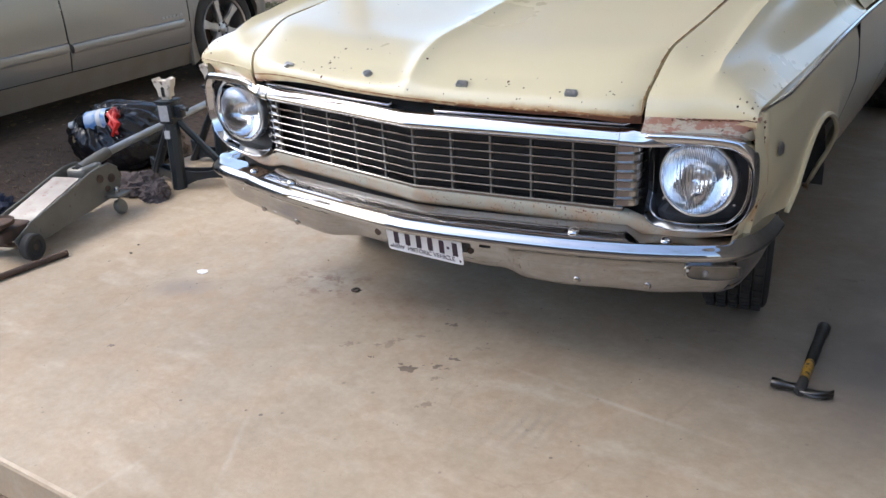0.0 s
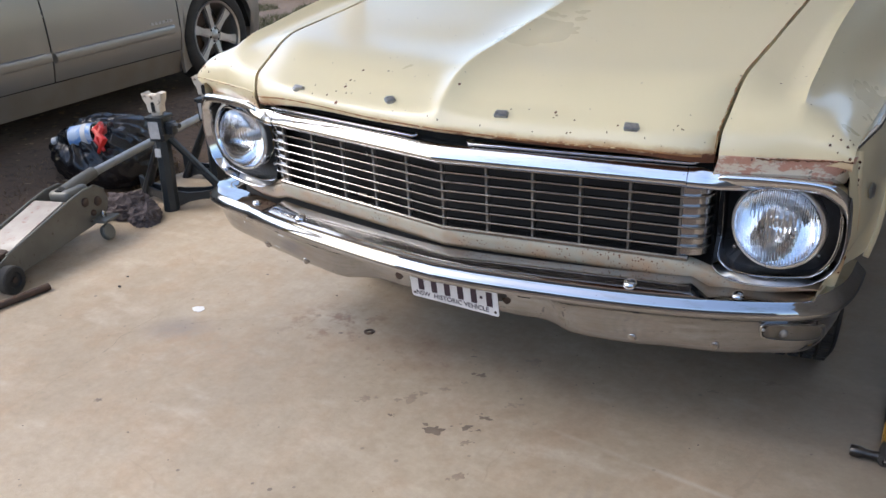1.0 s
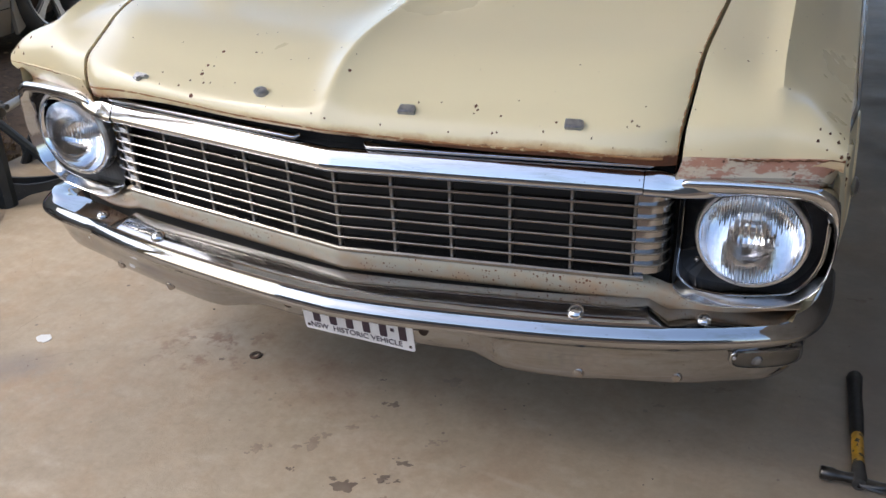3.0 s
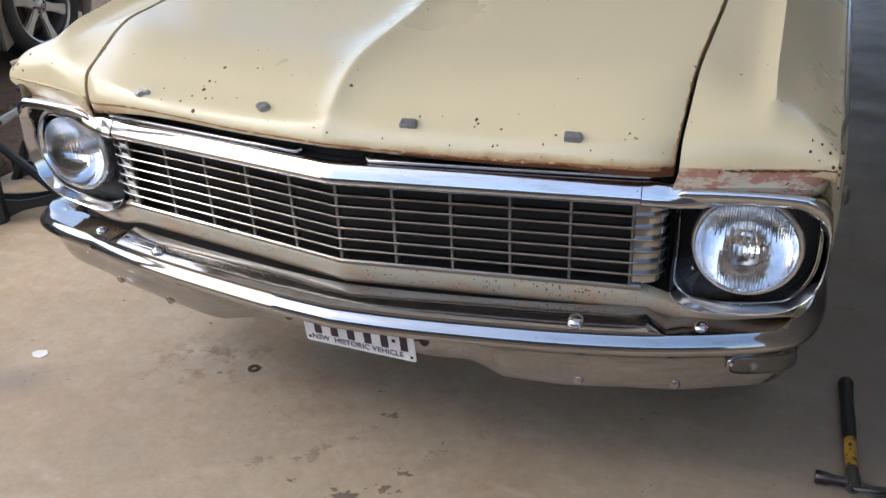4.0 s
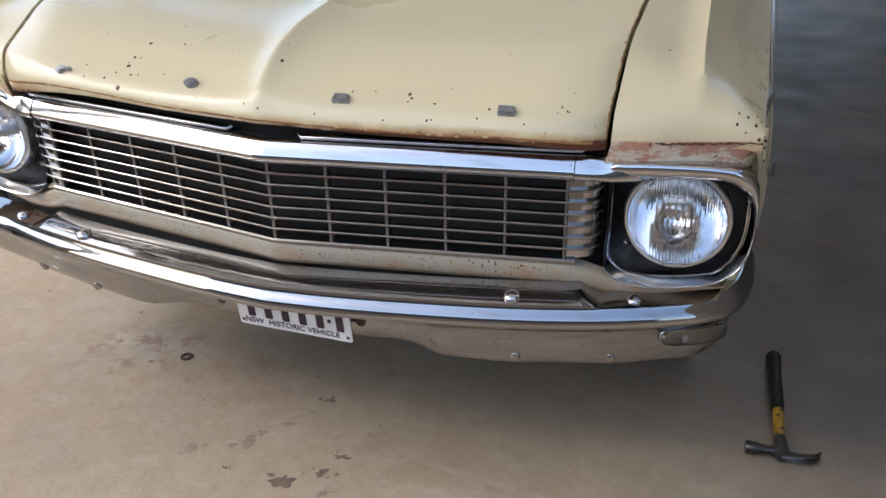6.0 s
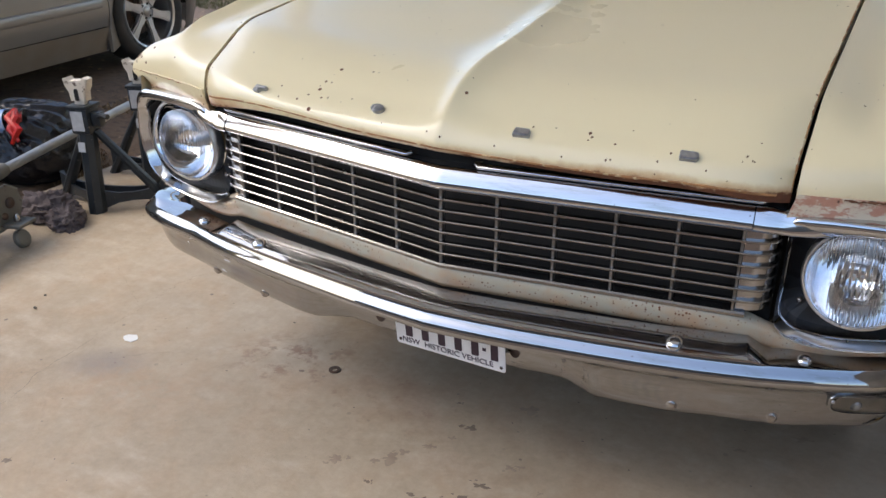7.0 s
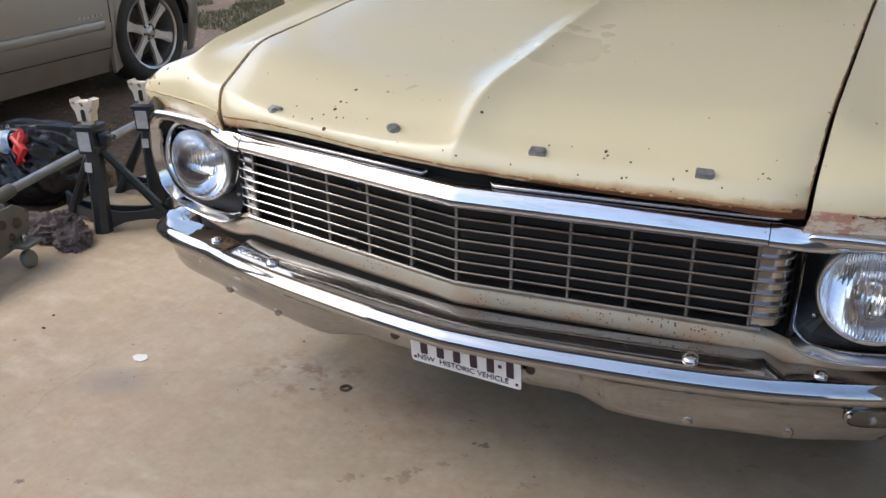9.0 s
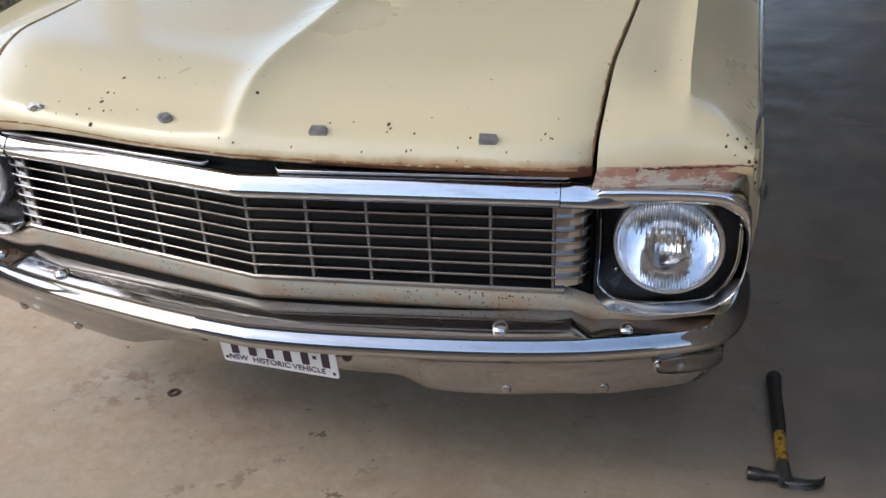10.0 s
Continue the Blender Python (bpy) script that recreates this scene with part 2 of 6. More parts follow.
def concrete_material():
    m = bpy.data.materials.new("stained_shaded_concrete")
    m.use_nodes = True
    t = m.node_tree
    b = t.nodes["Principled BSDF"]
    vec = t.nodes.new("ShaderNodeTexCoord").outputs["Object"]
    n1, n2, n3, n4 = noise_out(t, vec, 1.1, 6.0, 0.6), noise_out(t, vec, 4.5, 8.0, 0.65), noise_out(t, vec, 45.0, 6.0, 0.7), noise_out(t, vec, 2.3, 3.0, 0.5)
    base = t.nodes.new("ShaderNodeMixRGB")
    base.inputs[1].default_value, base.inputs[2].default_value = (0.305, 0.243, 0.170, 1), (0.390, 0.325, 0.240, 1)
    t.links.new(band(t, n1, 0.35, 0.65), base.inputs[0])
    red = t.nodes.new("ShaderNodeMixRGB")
    red.inputs[2].default_value = (0.36, 0.225, 0.13, 1)
    t.links.new(band(t, n2, 0.46, 0.74, 0.0, 0.36), red.inputs[0]), t.links.new(base.outputs[0], red.inputs[1])
    pale = t.nodes.new("ShaderNodeMixRGB")
    pale.inputs[2].default_value = (0.60, 0.53, 0.44, 1)
    mp = t.nodes.new("ShaderNodeMapping")
    mp.inputs["Scale"].default_value, mp.inputs["Rotation"].default_value = (1.6, 4.5, 1), (0, 0, 0.6)
    t.links.new(vec, mp.inputs[0])
    scuff = noise_out(t, mp.outputs[0], 1.7, 6.0, 0.6)
    t.links.new(band(t, scuff, 0.54, 0.72, 0.0, 0.28), pale.inputs[0]), t.links.new(red.outputs[0], pale.inputs[1])
    grit = t.nodes.new("ShaderNodeMixRGB")
    grit.blend_type = "MULTIPLY"
    grit.inputs[0].default_value = 1.0
    gr = t.nodes.new("ShaderNodeMixRGB")
    gr.inputs[1].default_value, gr.inputs[2].default_value = (0.78, 0.77, 0.76, 1), (1.18, 1.175, 1.17, 1)
    t.links.new(n3, gr.inputs[0]), t.links.new(pale.outputs[0], grit.inputs[1]), t.links.new(gr.outputs[0], grit.inputs[2])
    # mottling left by the trowel
    mot = t.nodes.new("ShaderNodeMixRGB")
    mot.blend_type = "MULTIPLY"
    mot.inputs[0].default_value = 1.0
    mr = t.nodes.new("ShaderNodeMixRGB")
    mr.inputs[1].default_value, mr.inputs[2].default_value = (0.93, 0.915, 0.89, 1), (1.05, 1.05, 1.05, 1)
    t.links.new(band(t, noise_out(t, vec, 13.0, 7.0, 0.72), 0.36, 0.60), mr.inputs[0])
    t.links.new(grit.outputs[0], mot.inputs[1]), t.links.new(mr.outputs[0], mot.inputs[2])
    grit = mot
    # shade painted into the concrete, darker to the right and further in
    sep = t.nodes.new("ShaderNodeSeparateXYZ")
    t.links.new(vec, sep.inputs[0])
    painted_shade = t.nodes.new("ShaderNodeMixRGB")
    painted_shade.inputs[2].default_value = (0.10, 0.094, 0.088, 1)
    t.links.new(maths(t, "MULTIPLY", maths(t, "MULTIPLY", band(t, sep.outputs[0], 0.65, 1.20), band(t, sep.outputs[1], -0.35, 0.3)), band(t, n4, 0.25, 0.6, 0.7, 0.97)), painted_shade.inputs[0]), t.links.new(grit.outputs[0], painted_shade.inputs[1])
    # dark oily specks
    vor = node(t, "TexVoronoi", i2=7.0)
    t.links.new(vec, vor.inputs["Vector"])
    speck = band(t, maths(t, "ADD", vor.outputs["Distance"], maths(t, "MULTIPLY", n3, 0.08)), 0.085, 0.065)
    oil = t.nodes.new("ShaderNodeMixRGB")
    oil.inputs[2].default_value = (0.10, 0.075, 0.055, 1)
    t.links.new(maths(t, "MULTIPLY", speck, band(t, n4, 0.5, 0.62, 0.0, 0.8)), oil.inputs[0]), t.links.new(painted_shade.outputs[0], oil.inputs[1])
    last = oil.outputs[0]

    def patch(last, x, y, rx, ry, turn, lo, hi, color, amount, source):
        """A ragged stain round (x, y): an oval broken up by the noise."""
        pm = t.nodes.new("ShaderNodeMapping")
        pm.vector_type = "TEXTURE"
        pm.inputs["Location"].default_value, pm.inputs["Rotation"].default_value, pm.inputs["Scale"].default_value = (x, y, 0), (0, 0, turn), (rx, ry, 10)
        t.links.new(vec, pm.inputs[0])
        ln = t.nodes.new("ShaderNodeVectorMath")
        ln.operation = "LENGTH"
        t.links.new(pm.outputs[0], ln.inputs[0])
        near = band(t, ln.outputs["Value"], 1.0, 0.2)
        stain = t.nodes.new("ShaderNodeMixRGB")
        stain.inputs[2].default_value = (*color, 1)
        t.links.new(maths(t, "MULTIPLY", near, band(t, source, lo, hi, 0.0, amount)), stain.inputs[0]), t.links.new(last, stain.inputs[1])
        return stain.outputs[0]

    n5 = noise_out(t, vec, 17.0, 7.0, 0.7)
    last = patch(last, -0.62, 0.17, 0.26, 0.17, 0.5, 0.50, 0.60, (0.19, 0.105, 0.065), 0.75, n5)
    last = patch(last, -0.30, 0.10, 0.5, 0.3, 0.2, 0.56, 0.66, (0.20, 0.12, 0.08), 0.5, n5)
    last = patch(last, -0.25, 0.20, 0.40, 0.22, 0.2, 0.42, 0.66, (0.22, 0.14, 0.09), 0.6, n2)
    last = patch(last, 0.15, 0.10, 0.45, 0.25, 0.0, 0.45, 0.70, (0.16, 0.11, 0.075), 0.5, n2)
    last = patch(last, -1.085, -0.100, 0.155, 0.10, 0.45, 0.15, 0.40, (0.225, 0.188, 0.157), 0.85, n1)
    last = patch(last, -0.92, -0.14, 0.34, 0.15, 0.25, 0.44, 0.62, (0.34, 0.22, 0.135), 0.55, n5)
    # grey shoe scuffs
    wv = t.nodes.new("ShaderNodeTexWave")
    wv.inputs["Scale"].default_value, wv.inputs["Distortion"].default_value, wv.inputs["Detail"].default_value = 9.0, 3.0, 3.0
    t.links.new(vec, wv.inputs["Vector"])
    last = patch(last, 0.47, -0.29, 0.15, 0.10, 0.9, 0.3, 0.9, (0.24, 0.205, 0.17), 0.4, wv.outputs[1])
    # pale drag marks
    for x, y, turn, length in ((0.62, -0.09, -0.12, 0.42), (-0.17, -0.72, 2.1, 0.22), (-0.35, -0.95, 1.5, 0.16)):
        last = patch(last, x, y, length, 0.012, turn, 0.38, 0.6, (0.52, 0.46, 0.38), 0.4, n2)
    # pits and specks
    pv = node(t, "TexVoronoi", i2=19.0)
    t.links.new(vec, pv.inputs["Vector"])
    pc = t.nodes.new("ShaderNodeSeparateColor")
    t.links.new(pv.outputs["Color"], pc.inputs[0])
    pit = t.nodes.new("ShaderNodeMixRGB")
    pit.inputs[2].default_value = (0.15, 0.115, 0.09, 1)
    t.links.new(maths(t, "MULTIPLY", band(t, maths(t, "SUBTRACT", pv.outputs["Distance"], maths(t, "MULTIPLY", band(t, pc.outputs[0], 0.70, 1.0), 0.13)), 0.012, -0.02), band(t, pc.outputs[1], 0.1, 0.9, 0.25, 0.9)), pit.inputs[0])
    t.links.new(last, pit.inputs[1])
    last = pit.outputs[0]
    # hairline cracks
    cr = node(t, "TexVoronoi", i2=0.75)
    cr.feature = "DISTANCE_TO_EDGE"
    wob = t.nodes.new("ShaderNodeMixRGB")
    wob.blend_type = "ADD"
    wob.inputs[0].default_value = 0.14
    nz = node(t, "TexNoise", i2=5.0, i3=6.0)
    t.links.new(vec, nz.inputs["Vector"]), t.links.new(vec, wob.inputs[1]), t.links.new(nz.outputs["Color"], wob.inputs[2])
    t.links.new(wob.outputs[0], cr.inputs["Vector"])
    crack = t.nodes.new("ShaderNodeMixRGB")
    crack.inputs[2].default_value = (0.20, 0.15, 0.11, 1)
    t.links.new(maths(t, "MULTIPLY", band(t, cr.outputs["Distance"], 0.0026, 0.0012), band(t, n4, 0.45, 0.6, 0.0, 0.22)), crack.inputs[0]), t.links.new(last, crack.inputs[1])
    t.links.new(crack.outputs[0], b.inputs["Base Color"])
    t.links.new(band(t, n2, 0.3, 0.7, 0.48, 0.75), b.inputs["Roughness"])
    bp = t.nodes.new("ShaderNodeBump")
    bp.inputs["Strength"].default_value, bp.inputs["Distance"].default_value = 0.45, 0.003
    t.links.new(n3, bp.inputs["Height"]), t.links.new(bp.outputs[0], b.inputs["Normal"])
    return m


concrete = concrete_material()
dirt = material("bare_earth", (0.105, 0.070, 0.046), 0.95, 0.0, second=(0.155, 0.108, 0.073), scale=1.6, fine=(0.05, 0.035, 0.025), fine_scale=26, fine_cut=(0.5, 0.75), bump=0.8, bump_scale=22, detail=9)
grass_mat = material("dry_grass", (0.055, 0.068, 0.022), 0.9, 0.0, second=(0.13, 0.11, 0.06), scale=5)
silver_paint = material("silver_paint", (0.26, 0.255, 0.245), 0.32, 0.6, second=(0.26, 0.25, 0.235), scale=2.5, coat=0.4)
sill_dirty = material("dusty_silver", (0.27, 0.24, 0.20), 0.5, 0.5, second=(0.25, 0.2, 0.15), scale=7)
alloy_wheel = material("alloy_wheel", (0.50, 0.50, 0.50), 0.32, 0.85, second=(0.33, 0.31, 0.29), scale=9)
stand_paint = material("blue_grey_stand_paint", (0.011, 0.015, 0.019), 0.4, 0.0, second=(0.024, 0.030, 0.034), scale=12, fine=(0.12, 0.11, 0.10), fine_scale=60, fine_cut=(0.66, 0.72))
white_chip = material("chipped_white_paint", (0.62, 0.56, 0.47), 0.5, 0.0, second=(0.5, 0.42, 0.33), scale=9, fine=(0.10, 0.06, 0.04), fine_scale=34, fine_cut=(0.60, 0.66), bump=0.3)
label_white = material("faded_label", (0.42, 0.43, 0.44), 0.5, 0.0, second=(0.3, 0.3, 0.31), scale=40)
jack_grey = material("jack_grey_paint", (0.15, 0.147, 0.13), 0.42, 0.2, second=(0.10, 0.095, 0.08), scale=8, fine=(0.07, 0.05, 0.035), fine_scale=50, fine_cut=(0.64, 0.72))
jack_top = material("jack_pale_cover", (0.40, 0.37, 0.33), 0.5, 0.0, second=(0.30, 0.24, 0.20), scale=14, fine=(0.25, 0.12, 0.09), fine_scale=30, fine_cut=(0.6, 0.72))
galvanised = material("galvanised_pipe", (0.36, 0.37, 0.37), 0.38, 0.7, second=(0.26, 0.26, 0.25), scale=15)
rusty_steel = material("rusty_steel", (0.07, 0.05, 0.04), 0.7, 0.4, second=(0.14, 0.08, 0.05), scale=25)
bin_plastic = material("black_bin_liner", (0.006, 0.006, 0.008), 0.20, 0.0, second=(0.012, 0.012, 0.014), scale=6, bump=0.7, bump_scale=26)
bottle_blue = material("blue_label", (0.16, 0.32, 0.62), 0.35, 0.0, second=(0.50, 0.60, 0.74), scale=24, spread=(0.45, 0.55), amount=0.9)
bottle_clear = glass("clear_plastic", (0.85, 0.92, 0.97), 0.12, 1.3)
red_tie = material("red_plastic", (0.55, 0.02, 0.015), 0.35)
rag_cloth = material("dirty_rag", (0.080, 0.064, 0.066), 0.95, 0.0, second=(0.14, 0.11, 0.11), scale=18, bump=0.6, bump_scale=120)
navy_cloth = material("navy_cloth", (0.012, 0.016, 0.035), 0.9, 0.0, second=(0.03, 0.035, 0.06), scale=14, bump=0.5, bump_scale=90)
grip_black = material("black_grip_rubber", (0.007, 0.007, 0.007), 0.6, 0.0, second=(0.014, 0.013, 0.013), scale=30, bump=0.2)
hammer_steel = material("dark_hammer_steel", (0.05, 0.048, 0.046), 0.3, 0.9, second=(0.11, 0.1, 0.09), scale=30)
hammer_yellow = material("worn_yellow_band", (0.50, 0.27, 0.02), 0.4, 0.0, second=(0.16, 0.09, 0.02), scale=28, fine=(0.02, 0.018, 0.015), fine_scale=70, fine_cut=(0.56, 0.62))
timber_pale = material("painted_timber", (0.66, 0.60, 0.53), 0.6, 0.0, second=(0.58, 0.47, 0.36), scale=9)
timber_bare = material("bare_pine", (0.52, 0.38, 0.20), 0.65, 0.0, second=(0.42, 0.29, 0.15), scale=12)


def roof_sheet():
    """Roof sheet given translucency so that it lights the bonnet from above."""
    m = material("roof_sheet", (0.56, 0.53, 0.48), 0.6, 0.0, second=(0.49, 0.46, 0.41), scale=2)
    t = m.node_tree
    tr = t.nodes.new("ShaderNodeBsdfTranslucent")
    tr.inputs[0].default_value = (0.80, 0.77, 0.71, 1)
    mix = t.nodes.new("ShaderNodeMixShader")
    mix.inputs[0].default_value = 0.55
    t.links.new(t.nodes["Principled BSDF"].outputs[0], mix.inputs[1]), t.links.new(tr.outputs[0], mix.inputs[2])
    t.links.new(mix.outputs[0], t.nodes["Material Output"].inputs[0])
    return m


ceiling_mat = roof_sheet()
rafter_mat = material("rafter_timber", (0.46, 0.42, 0.35), 0.7, 0.0, second=(0.40, 0.36, 0.30), scale=6)
wall_mat = material("unseen_dark_wall", (0.17, 0.15, 0.13), 0.8, 0.0, second=(0.13, 0.115, 0.10), scale=2.5, bump=0.3)
brown_mat = material("dark_brown_steel", (0.04, 0.02, 0.016), 0.5, 0.0, second=(0.06, 0.03, 0.024), scale=3)
stone_mat = material("grey_stone", (0.10, 0.095, 0.085), 0.9, 0.0, second=(0.16, 0.15, 0.13), scale=7, bump=0.6)
rust_spot = material("rust_spot", (0.17, 0.07, 0.03), 0.85, 0.0, second=(0.06, 0.025, 0.014), scale=200)
oil_stain = material("oil_stain", (0.135, 0.10, 0.076), 0.6, 0.0, second=(0.21, 0.16, 0.115), scale=25)
old_drip = material("faded_drip", (0.235, 0.18, 0.13), 0.6, 0.0, second=(0.31, 0.245, 0.18), scale=30)
grit_dark = material("dark_grit", (0.045, 0.038, 0.033), 0.85, 0.0, second=(0.10, 0.085, 0.07), scale=90)
paper_white = material("white_flake", (0.66, 0.66, 0.65), 0.7)


# ---------------------------------------------------------------- mesh tools
def mesh_of(name, bm, mat, smooth=40):
    bmesh.ops.recalc_face_normals(bm, faces=bm.faces)
    me = bpy.data.meshes.new(name)
    bm.to_mesh(me)
    bm.free()
    me.materials.append(mat)
    if smooth:
        me.shade_smooth()
        me.set_sharp_from_angle(angle=radians(smooth))
    return me


def part(name, bm, mat, parent=None, label="", smooth=40):
    ob = new(name, mesh_of(name, bm, mat, smooth))
    if parent:
        ob.parent = parent
    if label:
        ob["label"] = label
    return ob


def thing(name, m, label, category, group="", kind=""):
    ob = new(name)
    ob.empty_display_size = 0.1
    ob.matrix_world = m
    return tagged(ob, label, category, group, kind)


def merge(bm, other):
    me = bpy.data.meshes.new("tmp")
    other.to_mesh(me)
    other.free()
    bm.from_mesh(me)
    bpy.data.meshes.remove(me)
    return bm


def box(x0, x1, y0, y1, z0, z1, bevel=0.0, seg=2):
    bm = bmesh.new()
    bmesh.ops.create_cube(bm, size=1, matrix=Matrix.Translation(((x0 + x1) / 2, (y0 + y1) / 2, (z0 + z1) / 2)) @ Matrix.Diagonal((x1 - x0, y1 - y0, z1 - z0, 1)))
    if bevel:
        bmesh.ops.bevel(bm, geom=bm.edges[:], offset=bevel, segments=seg, affect="EDGES", profile=0.5)
    return bm


def turned(bm, m):
    bmesh.ops.transform(bm, matrix=m, verts=bm.verts)
    return bm


def lathe(profile, seg=32, m=None, close=False):
    """profile: (radius, height) pairs round the z axis."""
    bm = bmesh.new()
    rows = []
    for r, z in profile:
        rows.append([bm.verts.new((r * math.cos(a), r * math.sin(a), z)) for a in (2 * math.pi * k / seg for k in range(seg))])
    pairs = list(zip(rows, rows[1:])) + ([(rows[-1], rows[0])] if close else [])
    for a, b in pairs:
        for k in range(seg):
            bm.faces.new((a[k], a[(k + 1) % seg], b[(k + 1) % seg], b[k]))
    if not close:
        for row in (rows[0], rows[-1]):
            bm.faces.new(row)
    if m:
        turned(bm, m)
    return bm


def tube(points, radius, seg=10, closed=False, taper=None):
    """A round bar along the points; radius may be a list."""
    bm = bmesh.new()
    pts = [Vector(p) for p in points]
    rad = radius if isinstance(radius, (list, tuple)) else [radius] * len(pts)
    rows = []
    ref = Vector((0, 0, 1))
    for k, p in enumerate(pts):
        a = pts[k - 1] if (k or closed) else p
        b = pts[(k + 1) % len(pts)] if (k + 1 < len(pts) or closed) else p
        d = (b - a).normalized()
        u = d.cross(ref if abs(d.dot(ref)) < 0.95 else Vector((1, 0, 0))).normalized()
        v = u.cross(d)
        rows.append([bm.verts.new(p + (u * math.cos(t) + v * math.sin(t)) * rad[k]) for t in (2 * math.pi * j / seg for j in range(seg))])
    loops = list(zip(rows, rows[1:])) + ([(rows[-1], rows[0])] if closed else [])
    for a, b in loops:
        for j in range(seg):
            bm.faces.new((a[j], a[(j + 1) % seg], b[(j + 1) % seg], b[j]))
    if not closed:
        bm.faces.new(rows[0]), bm.faces.new(rows[-1])
    return bm


def grid(rows, close_rows=False, close_cols=False, thick=None):
    """A surface through rows of points."""
    bm = bmesh.new()
    v = [[bm.verts.new(p) for p in r] for r in rows]
    nr, nc = len(v), len(v[0])
    for i in range(nr if close_rows else nr - 1):
        for j in range(nc if close_cols else nc - 1):
            q = (v[i][j], v[i][(j + 1) % nc], v[(i + 1) % nr][(j + 1) % nc], v[(i + 1) % nr][j])
            bm.faces.new(q)
    bmesh.ops.remove_doubles(bm, verts=bm.verts, dist=1e-5)
    if thick:
        bmesh.ops.recalc_face_normals(bm, faces=bm.faces)
        bmesh.ops.solidify(bm, geom=bm.faces[:], thickness=thick)
    return bm


def spline(pairs, x):
    """Smooth value through (x, value) pairs."""
    if x <= pairs[0][0]:
        return pairs[0][1]
    for k in range(len(pairs) - 1):
        (x0, a), (x1, b) = pairs[k], pairs[k + 1]
        if x <= x1:
            p = pairs[k - 1] if k else (2 * x0 - x1, 2 * a - b)
            q = pairs[k + 2] if k + 2 < len(pairs) else (2 * x1 - x0, 2 * b - a)
            m0, m1 = (b - p[1]) / (x1 - p[0]) * (x1 - x0), (q[1] - a) / (q[0] - x0) * (x1 - x0)
            t = (x - x0) / (x1 - x0)
            return (2 * t**3 - 3 * t * t + 1) * a + (t**3 - 2 * t * t + t) * m0 + (3 * t * t - 2 * t**3) * b + (t**3 - t * t) * m1
    return pairs[-1][1]


def rounded(corners, seg=6):
    """A closed outline from corners (x, y, radius)."""
    out, n = [], len(corners)
    for k in range(n):
        p, a, b = (Vector(corners[j % n][:2]) for j in (k, k - 1, k + 1))
        r = corners[k][2]
        da, db = (a - p).normalized(), (b - p).normalized()
        half = math.acos(max(-1, min(1, da.dot(db)))) / 2
        d = min(r / math.tan(half), 0.49 * (a - p).length, 0.49 * (b - p).length)
        s, e = p + da * d, p + db * d
        for j in range(seg + 1):
            t = j / seg
            out.append((1 - t) ** 2 * s + 2 * t * (1 - t) * p + t * t * e)
    return out


def prism(outline, z0, z1, m=None, bevel=0.0):
    bm = bmesh.new()
    a = [bm.verts.new((p[0], p[1], z0)) for p in outline]
    f = bm.faces.new(a)
    r = bmesh.ops.extrude_face_region(bm, geom=[f])
    bmesh.ops.translate(bm, verts=[e for e in r["geom"] if isinstance(e, bmesh.types.BMVert)], vec=(0, 0, z1 - z0))
    if bevel:
        edges = [e for e in bm.edges if abs(e.verts[0].co.z - e.verts[1].co.z) < 1e-6]
        bmesh.ops.bevel(bm, geom=edges, offset=bevel, segments=2, affect="EDGES")
    if m:
        turned(bm, m)
    return bm


def crumpled(rx, ry, rz, seed, sub=4, fold=0.12, freq=3.0, flat=0.25):
    """A soft heap: a ball pressed flat below, pleated by noise."""
    bm = bmesh.new()
    bmesh.ops.create_icosphere(bm, subdivisions=sub, radius=1)
    off = Vector((seed * 3.1, seed * 1.7, seed * 2.3))
    for v in bm.verts:
        d = v.co.normalized()
        w = 1 + fold * noise.noise(d * freq + off) + fold * 0.6 * (abs(noise.noise(d * freq * 2.3 + off)) * 2 - 0.5) + fold * 0.3 * (abs(noise.noise(d * freq * 5 + off)) * 2 - 0.5)
        v.co = Vector((d.x * rx, d.y * ry, d.z * rz)) * w
        if v.co.z < -rz * flat:
            v.co.z = -rz * flat
    turned(bm, Matrix.Translation((0, 0, rz * flat)))
    return bm


FRONT = Matrix.Rotation(radians(90), 4, "X")  # turns +z towards -y


# ---------------------------------------------------------------- the setting
SLAB_X0, SLAB_X1, SLAB_Y0, SLAB_Y1 = -2.5, 2.1, -1.065, 7.5


def ground_height(x, y):
    left = -0.03 + 0.16 * min(1, max(0, (-2.55 - x) / 0.8)) + 0.012 * max(0, -3.4 - x)
    front = -0.10
    w = min(1, max(0, (y + 1.6) / 0.6))
    base = front + (left - front) * w if x < SLAB_X0 else (front if y < SLAB_Y0 else -0.14)
    inside = SLAB_X0 - 0.02 < x < SLAB_X1 and SLAB_Y0 - 0.02 < y < SLAB_Y1
    h = base + 0.02 * noise.noise(Vector((x * 1.5, y * 1.5, 0))) + 0.01 * noise.noise(Vector((x * 6, y * 6, 3)))
    return -0.16 if inside else min(h, 0.6)


def axis(edges, fine, lo, hi):
    out, v = [], lo
    while v <= hi:
        out.append(v)
        v += fine
    far = [hi + 1, hi + 3, hi + 8, hi + 20, hi + 60, hi + 200, hi + 900]
    near = [lo - 900, lo - 200, lo - 60, lo - 20, lo - 8, lo - 3, lo - 1]
    return near + out + far


gx, gy = axis(0, 0.12, -8.0, 4.0), axis(0, 0.12, -4.0, 9.0)
ground = part("ground", grid([[(x, y, ground_height(x, y)) for x in gx] for y in gy]), dirt, smooth=80)
tagged(ground, "bare brown earth with dry leaves beside the slab", "ground", kind="structure")

